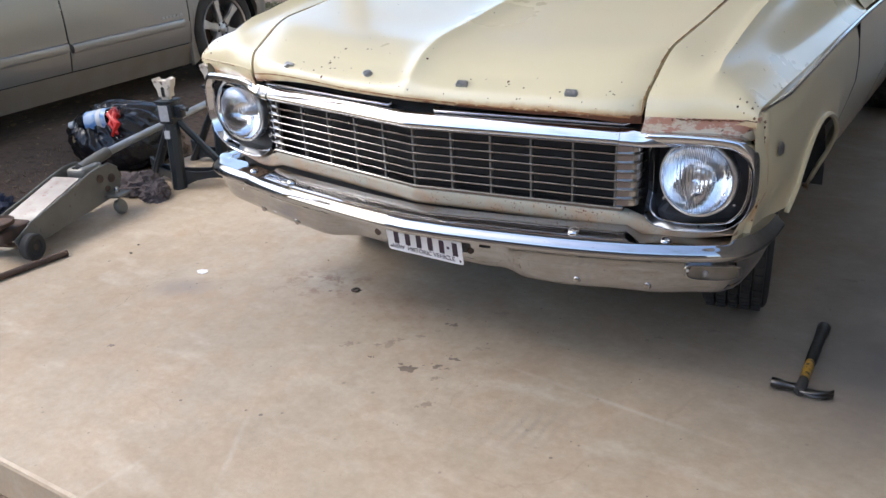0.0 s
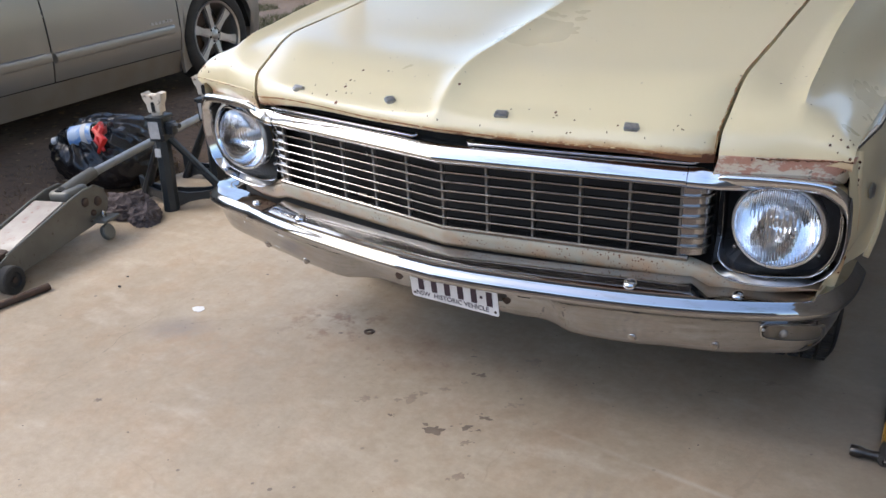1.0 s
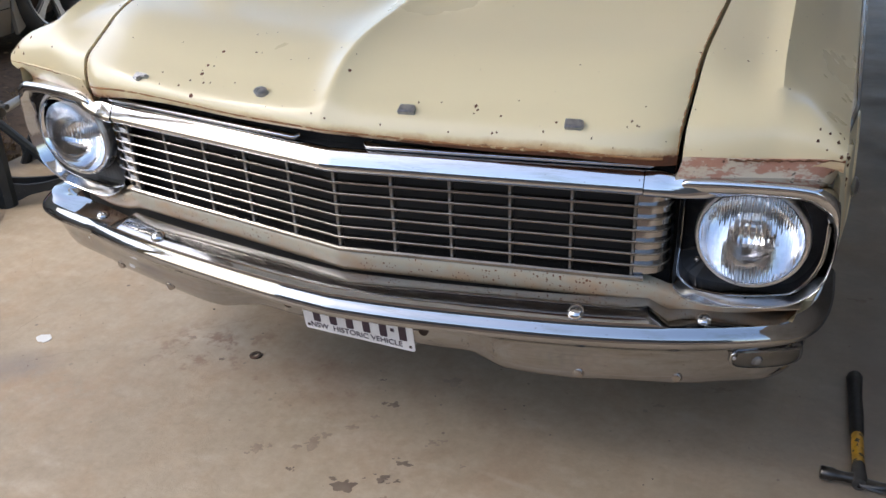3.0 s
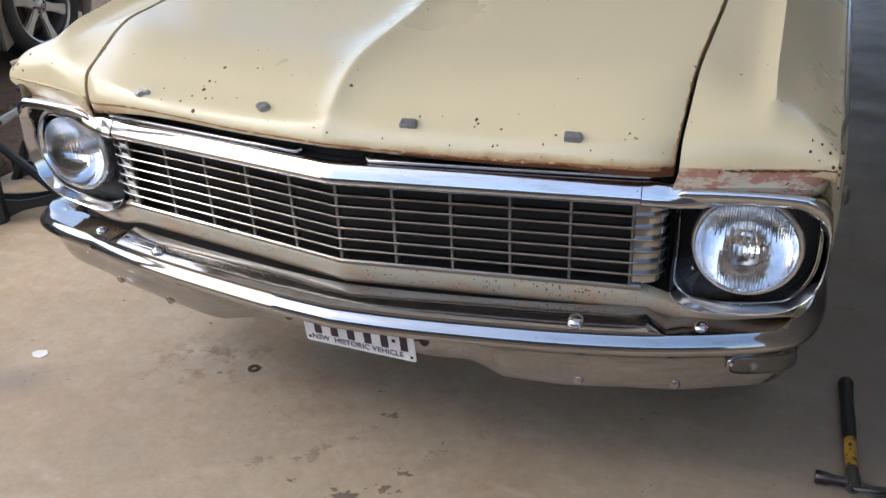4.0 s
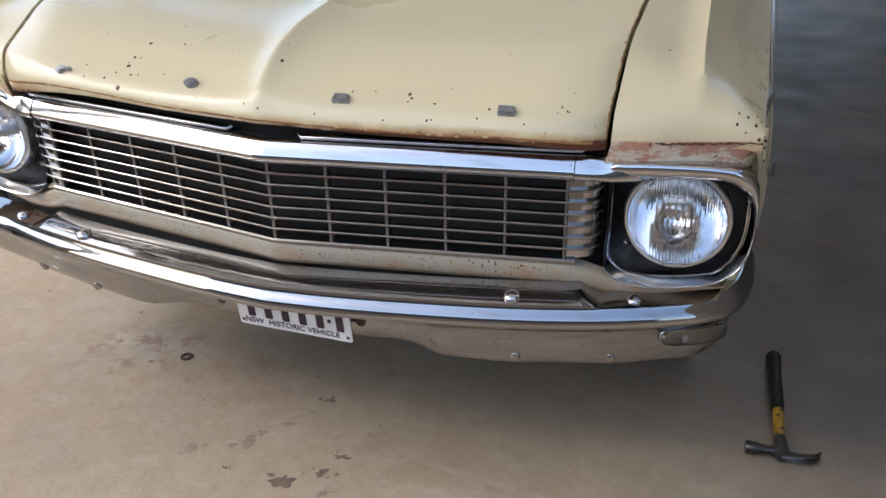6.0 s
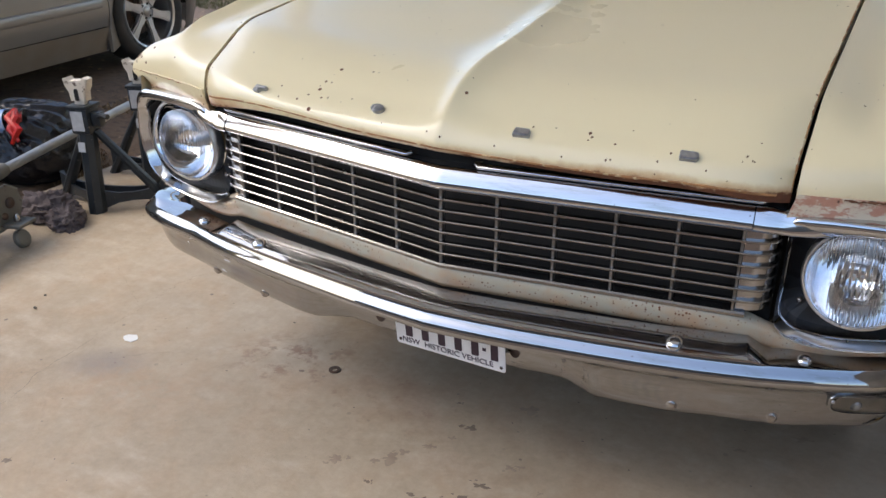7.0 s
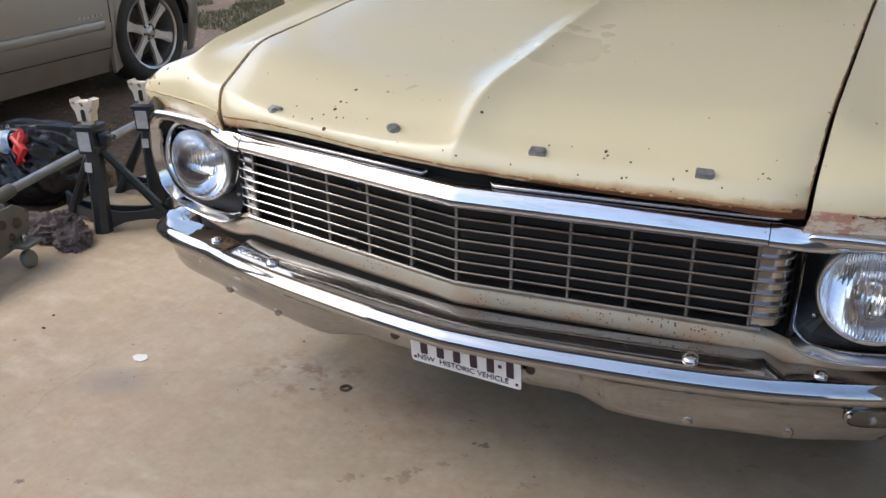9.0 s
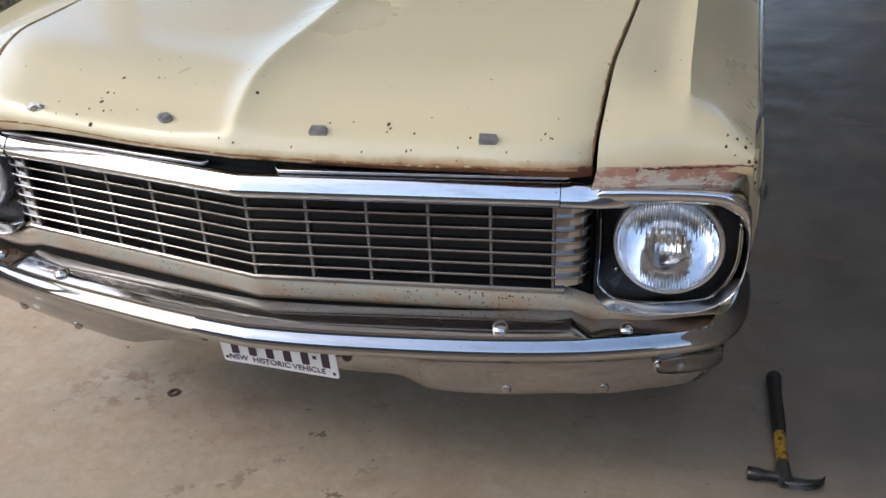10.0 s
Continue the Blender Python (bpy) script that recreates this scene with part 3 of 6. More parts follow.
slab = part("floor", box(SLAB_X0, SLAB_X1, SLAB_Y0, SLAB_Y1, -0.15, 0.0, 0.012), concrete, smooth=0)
tagged(slab, "stained beige concrete carport slab with oil drips and painted-in shade", "floor", kind="structure")

# unseen wall, added and sized to shade the floor on this side
wall = part("shade_wall_east", box(SLAB_X1, SLAB_X1 + 0.12, -1.0, 7.6, -0.15, 1.95), wall_mat, smooth=0)
tagged(wall, "unseen plain wall added to shade the right side", "wall", kind="structure")

# unseen wall, added to keep low sky light off the car's nose
south = part("shade_wall_south", box(-7.0, 6.0, -7.2, -7.0, -0.2, 2.4), wall_mat, smooth=0)
tagged(south, "unseen plain wall added to block low sky light", "wall", kind="structure")

# unseen roof; its translucency and front edge are set to light the car
ceiling = part("ceiling", box(-2.8, 2.6, -1.55, 7.8, 3.02, 3.025), ceiling_mat, smooth=0)
tagged(ceiling, "unseen carport roof sheet, made translucent to light the bonnet", "ceiling", kind="structure")
rafters = bmesh.new()
for k in range(0, 11):
    merge(rafters, box(-2.75, 2.5, -1.5 + k * 0.91, -1.46 + k * 0.91, 2.96, 3.015))
merge(rafters, box(-2.66, -2.58, -1.5, 7.7, 2.82, 2.955))
tagged(part("ceiling_rafters", rafters, rafter_mat, smooth=0), "timber rafters and edge beam under the roof", "ceiling", kind="structure")


def post(x, y):
    ob = thing("carport_post", pose(x, y, 0), "square timber carport post painted off-white", "post", group="carport posts")
    part("shaft", box(-0.06, 0.06, -0.05, 0.05, -0.14, 2.815, 0.004), timber_pale, ob)
    part("bare_face", box(0.0605, 0.064, -0.048, 0.048, 0.05, 2.80), timber_bare, ob, "unpainted yellowish timber face")
    part("bracket", box(-0.066, 0.066, -0.03, 0.03, -0.14, 0.06, 0.002), galvanised, ob)
    return ob


first_post = post(-2.54, 2.80)
copy_thing(first_post, pose(-2.54, -1.0, 0))
copy_thing(first_post, pose(-2.54, 6.6, 0))

# ---------------------------------------------------------------- the old cream sedan
CAR = pose(-0.004, 0, 0.6, 0, math.degrees(0.02), math.degrees(-0.017)) @ Matrix.Translation((0, 0, -0.6))
sedan = thing("vintage_sedan", CAR, "old cream 1960s sedan with rust-chipped bonnet and chrome grille", "car")


def ease(t):
    t = min(1, max(0, t))
    return t * t * (3 - 2 * t)


def view_warp(bm):
    """Warps the car to fit the camera's view: centre crease off the lamps' mid-line."""
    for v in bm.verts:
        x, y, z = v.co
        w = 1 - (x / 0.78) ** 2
        # the passenger-side wing and shut line are raised to fit the view
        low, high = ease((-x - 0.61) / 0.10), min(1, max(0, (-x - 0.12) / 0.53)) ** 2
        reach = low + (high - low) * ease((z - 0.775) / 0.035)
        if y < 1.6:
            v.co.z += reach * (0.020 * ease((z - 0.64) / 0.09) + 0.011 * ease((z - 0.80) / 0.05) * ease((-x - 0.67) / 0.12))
        # the top of the body is raised towards the windscreen to fit the view
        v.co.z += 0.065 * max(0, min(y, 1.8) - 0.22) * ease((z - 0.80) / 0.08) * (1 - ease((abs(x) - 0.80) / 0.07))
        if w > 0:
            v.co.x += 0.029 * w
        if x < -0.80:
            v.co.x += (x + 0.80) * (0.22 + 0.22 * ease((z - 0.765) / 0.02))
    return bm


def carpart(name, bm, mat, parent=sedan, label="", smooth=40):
    return part(name, view_warp(bm), mat, parent, label, smooth)


GAP_X = 0.645
# nose profile of the bonnet: (y, z) along the shut line and along the centre crease, from the lip back
SHUT = [(-0.015, 0.770), (-0.018, 0.790), (-0.012, 0.815), (0.0, 0.838), (0.03, 0.857), (0.065, 0.878), (0.118, 0.908), (0.19, 0.929), (0.37, 0.941), (0.555, 0.954), (0.85, 0.972), (1.40, 0.996)]
CREASE = [(-0.112, 0.802), (-0.118, 0.814), (-0.112, 0.830), (-0.098, 0.850), (-0.076, 0.872), (-0.045, 0.896), (0.0, 0.918), (0.09, 0.940), (0.30, 0.962), (0.5, 0.976), (0.82, 0.994), (1.36, 1.018)]
S_STEPS = [k / 4 for k in range(4 * (len(SHUT) - 1) + 1)]


def along(rows, s):
    return spline([(k, r[0]) for k, r in enumerate(rows)], s), spline([(k, r[1]) for k, r in enumerate(rows)], s)


# front edge offsets between the shut lines, shaped to fit the camera's view
SAG = [(-0.645, 0.004), (-0.5, 0.008), (-0.35, 0.002), (-0.2, -0.007), (0.0, -0.010), (0.2, -0.012), (0.35, -0.008), (0.5, 0.003), (0.645, 0.004)]


def bonnet_point(x, s):
    w = abs(x) / GAP_X
    (yg, zg), (yc, zc) = along(SHUT, s), along(CREASE, s)
    lift = 0.029 * min(1, max(0, (s - 1.6) / 3))
    f = 0.58 * w + 0.42 * w**14
    xr = x - 0.009
    ridge = 0.66 * math.exp(-(math.sqrt(xr * xr + 0.00004) - 0.0063) / 0.030) + 0.34 * math.exp(-abs(xr) / 0.10)
    z = zg + (zc - lift - zg) * (1 - w**2.2) + lift * ridge
    return Vector((x, yc + (yg - yc) * f, z + spline(SAG, x) * (1 - ease((s - 0.8) / 2.6))))


def bonnet():
    xs = sorted({round(GAP_X * a * k, 5) for a in (-1, 1) for k in [0, .006, .012, .018, .025, .032, .04, .05, .06, .072, .085, .1, .115, .15, .2, .26, .34, .42, .5, .58, .66, .74, .81, .87, .91, .945, .97, .985, 1]})
    rows = [[bonnet_point(x, s) for x in xs] for s in S_STEPS]
    lip = [[p + Vector((0, 0.012, -0.004)) for p in rows[0]], [p + Vector((0, 0.03, 0.004)) for p in rows[0]]]
    bm = grid([lip[1], lip[0]] + rows)
    # turned-down edges at the shut lines
    for side in (0, -1):
        edge = [r[side] for r in rows]
        merge(bm, grid([edge, [p + Vector((0, 0, -0.03)) for p in edge]]))
    bmesh.ops.remove_doubles(bm, verts=bm.verts, dist=1e-4)
    return bm


bonnet_ob = carpart("bonnet", bonnet(), paint, label="cream enamel bonnet with rusted lip and centre crease", smooth=50)

seam = [bonnet_point(GAP_X * (-1 + k / 30), 0.75) + Vector((0, -0.0006, 0)) for k in range(1, 60)]
rng = random.Random(88)
carpart("bonnet_lip_seam", tube(seam, [(0.0010 + 0.0016 * rng.random()) * (1.25 if p.x > 0 else 0.8) for p in seam], 6), lip_rust, bonnet_ob, "rusty rolled seam along the bonnet lip")

# fender: columns along the shut line, the peaked crease and the outer shoulder
PEAK = [(0.022, 0.772), (0.022, 0.79), (0.024, 0.812), (0.03, 0.834), (0.045, 0.853), (0.072, 0.871), (0.118, 0.884), (0.19, 0.898), (0.37, 0.924), (0.555, 0.941), (0.85, 0.955), (1.40, 0.970)]
PEAK_X = [0.80, 0.80, 0.80, 0.80, 0.80, 0.797, 0.793, 0.788, 0.781, 0.774, 0.768, 0.765]
SHOULDER = [(0.045, 0.770), (0.046, 0.785), (0.048, 0.797), (0.054, 0.806), (0.066, 0.812), (0.085, 0.815), (0.125, 0.816), (0.19, 0.817), (0.37, 0.82), (0.555, 0.825), (0.85, 0.835), (1.40, 0.848)]


def fender_row(s):
    (yg, zg), (yp, zp), (ys, zs) = along(SHUT, s), along(PEAK, s), along(SHOULDER, s)
    xp = spline([(k, v) for k, v in enumerate(PEAK_X)], s)
    rise = 0.016 * min(1, max(0, (s - 4.8) / 1.8))
    row = []
    for k in range(13):  # shut line to peak, lifting to a blade at the peak
        t = k / 12
        row.append(Vector((GAP_X + 0.009 + (xp - GAP_X - 0.009) * t, yg + (yp - yg) * t**1.4, zg + (zp - zg) * (t * t * (3 - 2 * t)) - rise * 0.35 * math.sin(math.pi * min(1, t / 0.9)) + rise * max(0, (t - 0.62) / 0.38) ** 1.6)))
    for k in range(1, 15):  # peak to shoulder, hollowed below the peak
        t = k / 14
        z = zs + (zp + rise - zs) * (1 - t) ** (1.0 + 40 * rise) + (0.016 + 0.5 * rise) * math.sin(math.pi * t) * t
        row.append(Vector((xp + (0.905 - xp) * t, yp + (ys - yp) * t**1.2, z)))
    return row


def arch_floor(y):
    low = 0.30
    for yc, r, zc in ((0.70, 0.345, 0.30), (3.49, 0.35, 0.30)):
        if abs(y - yc) < r:
            low = max(low, zc + math.sqrt(r * r - (y - yc) ** 2))
    return low


def side_x(y, z):
    nose = 0.018 * max(0, 1 - (y - 0.05) / 0.25) ** 2
    tuck = 0.04 * min(1, max(0, (0.60 - z) / 0.10)) * min(1, max(0, (0.42 - y) / 0.15))
    under = 0.085 * min(1, max(0, (0.66 - z) / 0.34)) * min(1, max(0, (y - 0.95) / 0.12))
    return 0.912 - tuck - under + 0.02 * math.sin(math.pi * min(1, max(0, (z - 0.3) / 0.55))) - nose - 0.03 * max(0, (y - 3.2) / 1.4) ** 2


def fender(sign):
    rows = [fender_row(s) for s in S_STEPS]
    bm = grid(rows)
    edge = [r[0] for r in rows]
    merge(bm, grid([edge, [p + Vector((0, 0, -0.03)) for p in edge]]))
    bmesh.ops.remove_doubles(bm, verts=bm.verts, dist=2e-4)
    return turned(bm, Matrix.Diagonal((-1, 1, 1, 1))) if sign < 0 else bm


def fender_side(sign):
    ys = [0.045 + 0.02 * k for k in range(60)]
    sides = []
    for y in ys:
        top = spline([(p[0], p[1]) for p in SHOULDER[2:]], y)
        low = arch_floor(y)
        if y < 0.43:
            low = max(low, 0.468 if sign > 0 else 0.51)
        sides.append([Vector((side_x(y, top + (low - top) * k / 8) - (0.012 if k == 0 else 0), y, top + (low - top) * k / 8)) for k in range(9)])
    bm = grid(sides)
    lip = [Vector((side_x(0.70 + 0.345 * math.cos(a), 0.30 + 0.345 * math.sin(a)) + 0.003, 0.70 + 0.345 * math.cos(a), 0.30 + 0.345 * math.sin(a))) for a in [(math.pi - 0.46) * k / 24 for k in range(25)]]
    merge(bm, tube(lip, 0.008, 6))
    bmesh.ops.remove_doubles(bm, verts=bm.verts, dist=2e-4)
    if sign < 0:
        turned(bm, Matrix.Diagonal((-1, 1, 1, 1)))
    return bm


fenders = []
for sign in (1, -1):
    f = carpart("fender", fender(sign), paint_fender, label="cream front fender with a peaked top edge", smooth=45)
    fenders.append(f)
    carpart("fender_side", fender_side(sign), paint_side, f, smooth=45)
    # strip of bare rusty metal above the lamp surround
    rows = []
    for k in range(15):
        t = k / 14
        x = GAP_X + 0.012 + (0.905 - GAP_X - 0.012) * t
        y = -0.023 + 0.069 * t**1.2
        wrap = max(0, (t - 0.9) / 0.1)
        rows.append([Vector((sign * (x - 0.004 * j + 0.004 * wrap), y + 0.002 * j + 0.03 * wrap**2, 0.792 - 0.0145 * j)) for j in range(5)])
    carpart("fender_lip", grid(rows, thick=0.003), paint_front if sign > 0 else paint_fender, f, "rust-eaten lip under the fender edge", smooth=50)
    # dark open seam above the rusted lip
    rng = random.Random(5 + sign)
    crack = []
    for k in range(30):
        t = 0.30 + 0.70 * k / 29
        crack.append((sign * (GAP_X + 0.012 + (0.905 - GAP_X - 0.012) * t), -0.0245 + 0.069 * t**1.2, 0.7905 + rng.uniform(-0.0016, 0.0016)))
    carpart("lip_seam", tube(crack, [(0.0008 + 0.0022 * rng.random() ** 2) * (1 if sign > 0 else 0.5) for _ in crack], 6), rust_spot if sign > 0 else lip_rust, f, "dark rusted seam")
    # corner skin that wraps from the lip down behind the lamp surround
    rows = []
    for k in range(9):
        a = k / 8
        z = 0.80 - (0.33 if sign > 0 else 0.27) * a
        inset = 0.02 * max(0, (a - 0.7) / 0.3)
        rows.append([Vector((sign * (x - inset), y + inset, z)) for x, y in ((0.896, 0.098), (0.906, 0.094), (0.914, 0.10), (side_x(0.13, z) + 0.001 + inset * 0.9, 0.13))])
    carpart("fender_corner", grid(rows), paint_corner, f, smooth=60)

# far body: doors, rear quarters, cabin
def side_skin(y0, y1, top0, top1, n):
    rows = []
    for k in range(n + 1):
        y = y0 + (y1 - y0) * k / n
        top = top0 + (top1 - top0) * k / n
        low = arch_floor(y)
        rows.append([Vector((side_x(y, top + (low - top) * j / 8), y, top + (low - top) * j / 8)) for j in range(9)])
    return grid(rows)


for sign in (1, -1):
    flip = Matrix.Diagonal((sign, 1, 1, 1))
    for name, y0, y1 in (("front_door", 1.245, 2.22), ("rear_door", 2.235, 3.02), ("rear_quarter", 3.035, 4.52)):
        d = carpart(name, turned(side_skin(y0, y1, 0.85, 0.86, 40), flip), paint_side, smooth=60)
        if "door" in name:
            carpart("door_handle", turned(tube([(0.94, y1 - 0.16, 0.77), (0.955, y1 - 0.14, 0.775), (0.955, y1 - 0.05, 0.775), (0.94, y1 - 0.03, 0.77)], 0.009, 8), flip), chrome_trim, d, "chrome door handle")
    carpart("side_trim", turned(tube([(side_x(y, 0.8) - 0.004 - (0.006 if y < 0.1 else 0), y, z) for y, z in ((0.07, 0.797), (0.3, 0.800), (0.56, 0.812), (0.93, 0.832), (1.3, 0.845), (2.5, 0.85), (4.4, 0.85))], 0.007, 8), flip), chrome_trim, label="bright side moulding")
    carpart("side_marker", turned(lathe([(0.002, 0), (0.016, 0.002), (0.018, 0.006), (0.012, 0.012), (0.002, 0.013)], 16, Matrix.Translation((0.926, 0.19, 0.69)) @ Matrix.Rotation(radians(90), 4, "Y")), flip), badge_metal, label="small grey side badge")


def cabin():
    secs = [(1.385, 0.88, 1.006), (1.62, 0.86, 1.03), (2.08, 0.62, 1.37), (2.3, 0.63, 1.40), (2.9, 0.62, 1.39), (3.35, 0.66, 1.30), (3.75, 0.84, 0.98), (4.5, 0.80, 0.93)]
    rows = []
    for y, hw, top in secs:
        row = []
        for k in range(13):
            t = -1 + k / 6
            e = max(0, abs(t) - 0.7) / 0.3
            row.append(Vector((hw * t if abs(t) < 1 else (0.90 if t > 0 else -0.90), y, top - 0.03 * t * t - 0.05 * e * e if abs(t) < 1 else 0.855)))
        rows.append(row)
    return grid(rows)


carpart("roof_and_boot", cabin(), paint_side, label="cream cabin shell", smooth=35)
ws = [[Vector((x, y - 0.05 * (1 - (x / 0.7) ** 2), z)) for x in (-0.66, -0.4, 0, 0.4, 0.66)] for y, z in ((1.61, 1.045), (1.83, 1.20), (2.05, 1.365))]
carpart("windscreen", grid(ws, thick=0.005), windscreen, label="curved clear windscreen").visible_shadow = False
carpart("rear_panel", box(-0.86, 0.86, 4.49, 4.53, 0.32, 0.93, 0.01), paint_side)
# plain blocks coloured as the shade under the bonnet and body
carpart("underbody", box(-0.70, 0.70, 0.30, 4.4, 0.24, 0.42), shade_black, label="underside block in a near-black shade colour", smooth=0)
carpart("engine_bay_block", box(-0.63, 0.63, 0.10, 1.2, 0.42, 0.72), shade_black, label="near-black block in place of engine bay shade", smooth=0)
carpart("radiator_panel", box(-0.64, 0.64, 0.055, 0.07, 0.50, 0.78), shade_black, label="near-black sheet behind the grille, in the shade colour", smooth=0)


# louvres in the cowl
for side in (-1, 1):
    for k in range(9):
        x = side * (0.16 + 0.034 * k)
        carpart("cowl_louvre", turned(box(-0.007, 0.007, -0.035, 0.035, -0.002, 0.004, 0.002, 1), Matrix.Translation((x, 1.46, 1.0155 - 0.03 * (x / 0.88) ** 2)) @ Matrix.Rotation(radians(6), 4, "X")), shade_black, label="dark cowl vent slot")


# ---- wheels
def ford_wheel(x, y, sign):
    w = carpart("wheel", lathe([(0.04, -0.02), (0.16, -0.03), (0.185, 0.0), (0.19, 0.05), (0.18, 0.07), (0.19, 0.085), (0.175, 0.088), (0.16, 0.06), (0.08, 0.055), (0.05, 0.07), (0.002, 0.075)], 40), rusty_steel, label="dull steel wheel")
    prof = [(0.185, -0.085), (0.25, -0.10), (0.285, -0.095), (0.302, -0.085)]
    for k in range(5):
        c = -0.068 + k * 0.034
        prof += [(0.307, c - 0.013), (0.309, c), (0.307, c + 0.013), (0.299, c + 0.0145), (0.299, c + 0.0195)]
    prof += [(0.302, 0.087), (0.285, 0.097), (0.25, 0.10), (0.185, 0.087)]
    t = part("tyre", lathe(prof, 72, close=True), rubber, w, "worn black radial tyre")
    # tread blocks standing on the ribs
    bm = bmesh.new()
    for k in range(60):
        a = 2 * math.pi * k / 60
        for j in range(5):
            c = -0.068 + j * 0.034
            b = box(-0.012, 0.012, -0.007, 0.007, 0.303, 0.3125)
            turned(b, Matrix.Rotation(a + j * 0.05, 4, "Z") @ Matrix.Rotation(radians(90), 4, "Y") @ pose(0, 0, 0, 0, 0, 0))
            turned(b, Matrix.Translation((0, 0, c)))
            merge(bm, b)
    part("tread", bm, rubber, t, smooth=0)
    w.matrix_local = Matrix.Translation((x, y, 0.6 - 0.6 + 0.31 + x * 0.02)) @ Matrix.Rotation(radians(12 if y < 1 else 0), 4, "Z") @ Matrix.Rotation(radians(90 * sign), 4, "Y")
    return w


for x, y in ((0.738, 0.69), (-0.738, 0.69), (0.757, 3.48), (-0.757, 3.48)):
    ford_wheel(x, y, 1 if x > 0 else -1)


# arch liners, with the shade put into their dark colour
for sign in (-1, 1):
    rows = [[Vector((sign * x, 0.70 + 0.36 * math.cos(a), 0.30 + 0.36 * math.sin(a))) for x in (0.56, 0.60, 0.895)] for a in [0.05 + (math.pi - 0.55) * k / 20 for k in range(21)]]
    liner = grid(rows, thick=0.004)
    merge(liner, box(sign * 0.56 - 0.004, sign * 0.56 + 0.004, 0.32, 1.08, 0.25, 0.67))
    carpart("wheel_arch", liner, painted_shade, label="wheel arch liner, colour darkened for shade", smooth=50)


# ---- grille
def vee(x):
    return -0.100 + 0.145 * abs(x)


G_END = 0.578
TRIM_Z = 0.548
grille = carpart("grille", grid([[Vector((x, vee(x) + 0.05, z)) for x in (-0.62, 0, 0.62)] for z in (0.54, 0.72)], thick=0.004), grille_dark, label="dark sheet for the shade behind thin bright grille bars")


def blade(points, h, d, nose=0.4):
    """A thin grille bar along the points: h high, d deep, with a rounded front."""
    rows = []
    for k, p in enumerate(points):
        a, b = points[max(0, k - 1)], points[min(len(points) - 1, k + 1)]
        t = (Vector(b) - Vector(a)).normalized()
        n = Vector((t.y, -t.x, 0))
        p = Vector(p)
        rows.append([p + n * o + Vector((0, 0, zz)) for o, zz in ((-d, h * 0.5), (-h * 0.3, h * 0.5), (0, h * 0.22), (0, -h * 0.22), (-h * 0.3, -h * 0.5), (-d, -h * 0.5))])
    return grid(rows, close_cols=True)


def bar_path(inset=0.0):
    half = [(0.15, 0), (0.3, 0), (0.45, 0), (G_END, 0), (0.602, 0.001), (0.622, 0.006), (0.636, 0.018), (0.642, 0.036), (0.643, 0.055)]
    right = [(x, vee(x) + dy + inset) for x, dy in half]
    return [(-x, y) for x, y in right[::-1]] + [(0, vee(0) + inset)] + right


for k in range(1, 8):
    z = TRIM_Z + 0.0234 * k
    carpart("grille_bar", blade([(x, y, z) for x, y in bar_path()], 0.0052, 0.013), alloy_bar, grille, smooth=35)
for k in range(-5, 6):
    x = k * 0.1156
    carpart("grille_post", box(x - 0.0034, x + 0.0034, vee(x) + 0.007, vee(x) + 0.02, TRIM_Z, 0.728, 0.0015, 1), dull_post, grille, smooth=35)
carpart("grille_lower_trim", blade([(x, y - 0.002, TRIM_Z - 0.003) for x, y in bar_path() if abs(x) <= 0.603], 0.011, 0.03), alloy_bar, grille, "bright lower grille moulding")
for sign in (1, -1):
    pl = [(sign * x, vee(x) + 0.008 + dy) for x, dy in ((0.582, 0), (0.604, 0.002), (0.622, 0.01), (0.633, 0.022), (0.637, 0.04))]
    carpart("grille_end", grid([[Vector((x, y, z)) for x, y in pl] for z in (TRIM_Z + 0.004, 0.728)], thick=0.003), end_chrome, grille, "ribbed chrome grille end")


# ---- top chrome bar over the grille, running into the lamp surrounds
def swept(path, section):
    """section(k): (outward, up) pairs for the k-th point of the path (x, y, z)."""
    rows = []
    for k, p in enumerate(path):
        a, b = Vector(path[max(0, k - 1)]), Vector(path[min(len(path) - 1, k + 1)])
        t = b - a
        n = Vector((t.y, -t.x, 0)).normalized()
        rows.append([Vector(p) + n * o + Vector((0, 0, u)) for o, u in section(k)])
    return grid(rows)


BAR = [(-0.03, 0.012), (-0.010, 0.0168), (-0.002, 0.0178), (0.0015, 0.0165), (0.0045, 0.0130), (0.0100, 0.0050), (0.0125, 0.001), (0.0165, -0.007), (0.0186, -0.0125), (0.0184, -0.0165), (0.0150, -0.0225), (0.005, -0.026), (-0.02, -0.026)]
half = [0.012, 0.03, 0.1, 0.2, 0.3, 0.4, 0.5, 0.59]
path = [(x, vee(x), 0.741) for x in [-x for x in half[::-1]] + [0.0] + half]
carpart("grille_top_bar", swept(path, lambda k: BAR), chrome_trim, label="polished chrome bar above the grille", smooth=60)
for sign in (-1, 1):
    # bright strip in the slot under the bonnet lip
    xs = [0.072, 0.08, 0.2, 0.35, 0.5, 0.60, 0.612]
    path = [(sign * x, vee(x) - 0.001 + (0.01 if x in (0.072, 0.612) else 0), 0.7665 + (0.003 if x in (0.072, 0.612) else 0)) for x in (xs if sign > 0 else xs[::-1])]
    carpart("slot_strip", swept(path, lambda k: [(-0.014, 0.003), (0.0, 0.004), (0.003, 0.0028), (0.0042, 0.0), (0.003, -0.0028), (0.0, -0.004), (-0.012, -0.004)]), chrome_trim, label="thin bright strip below the bonnet lip", smooth=60)
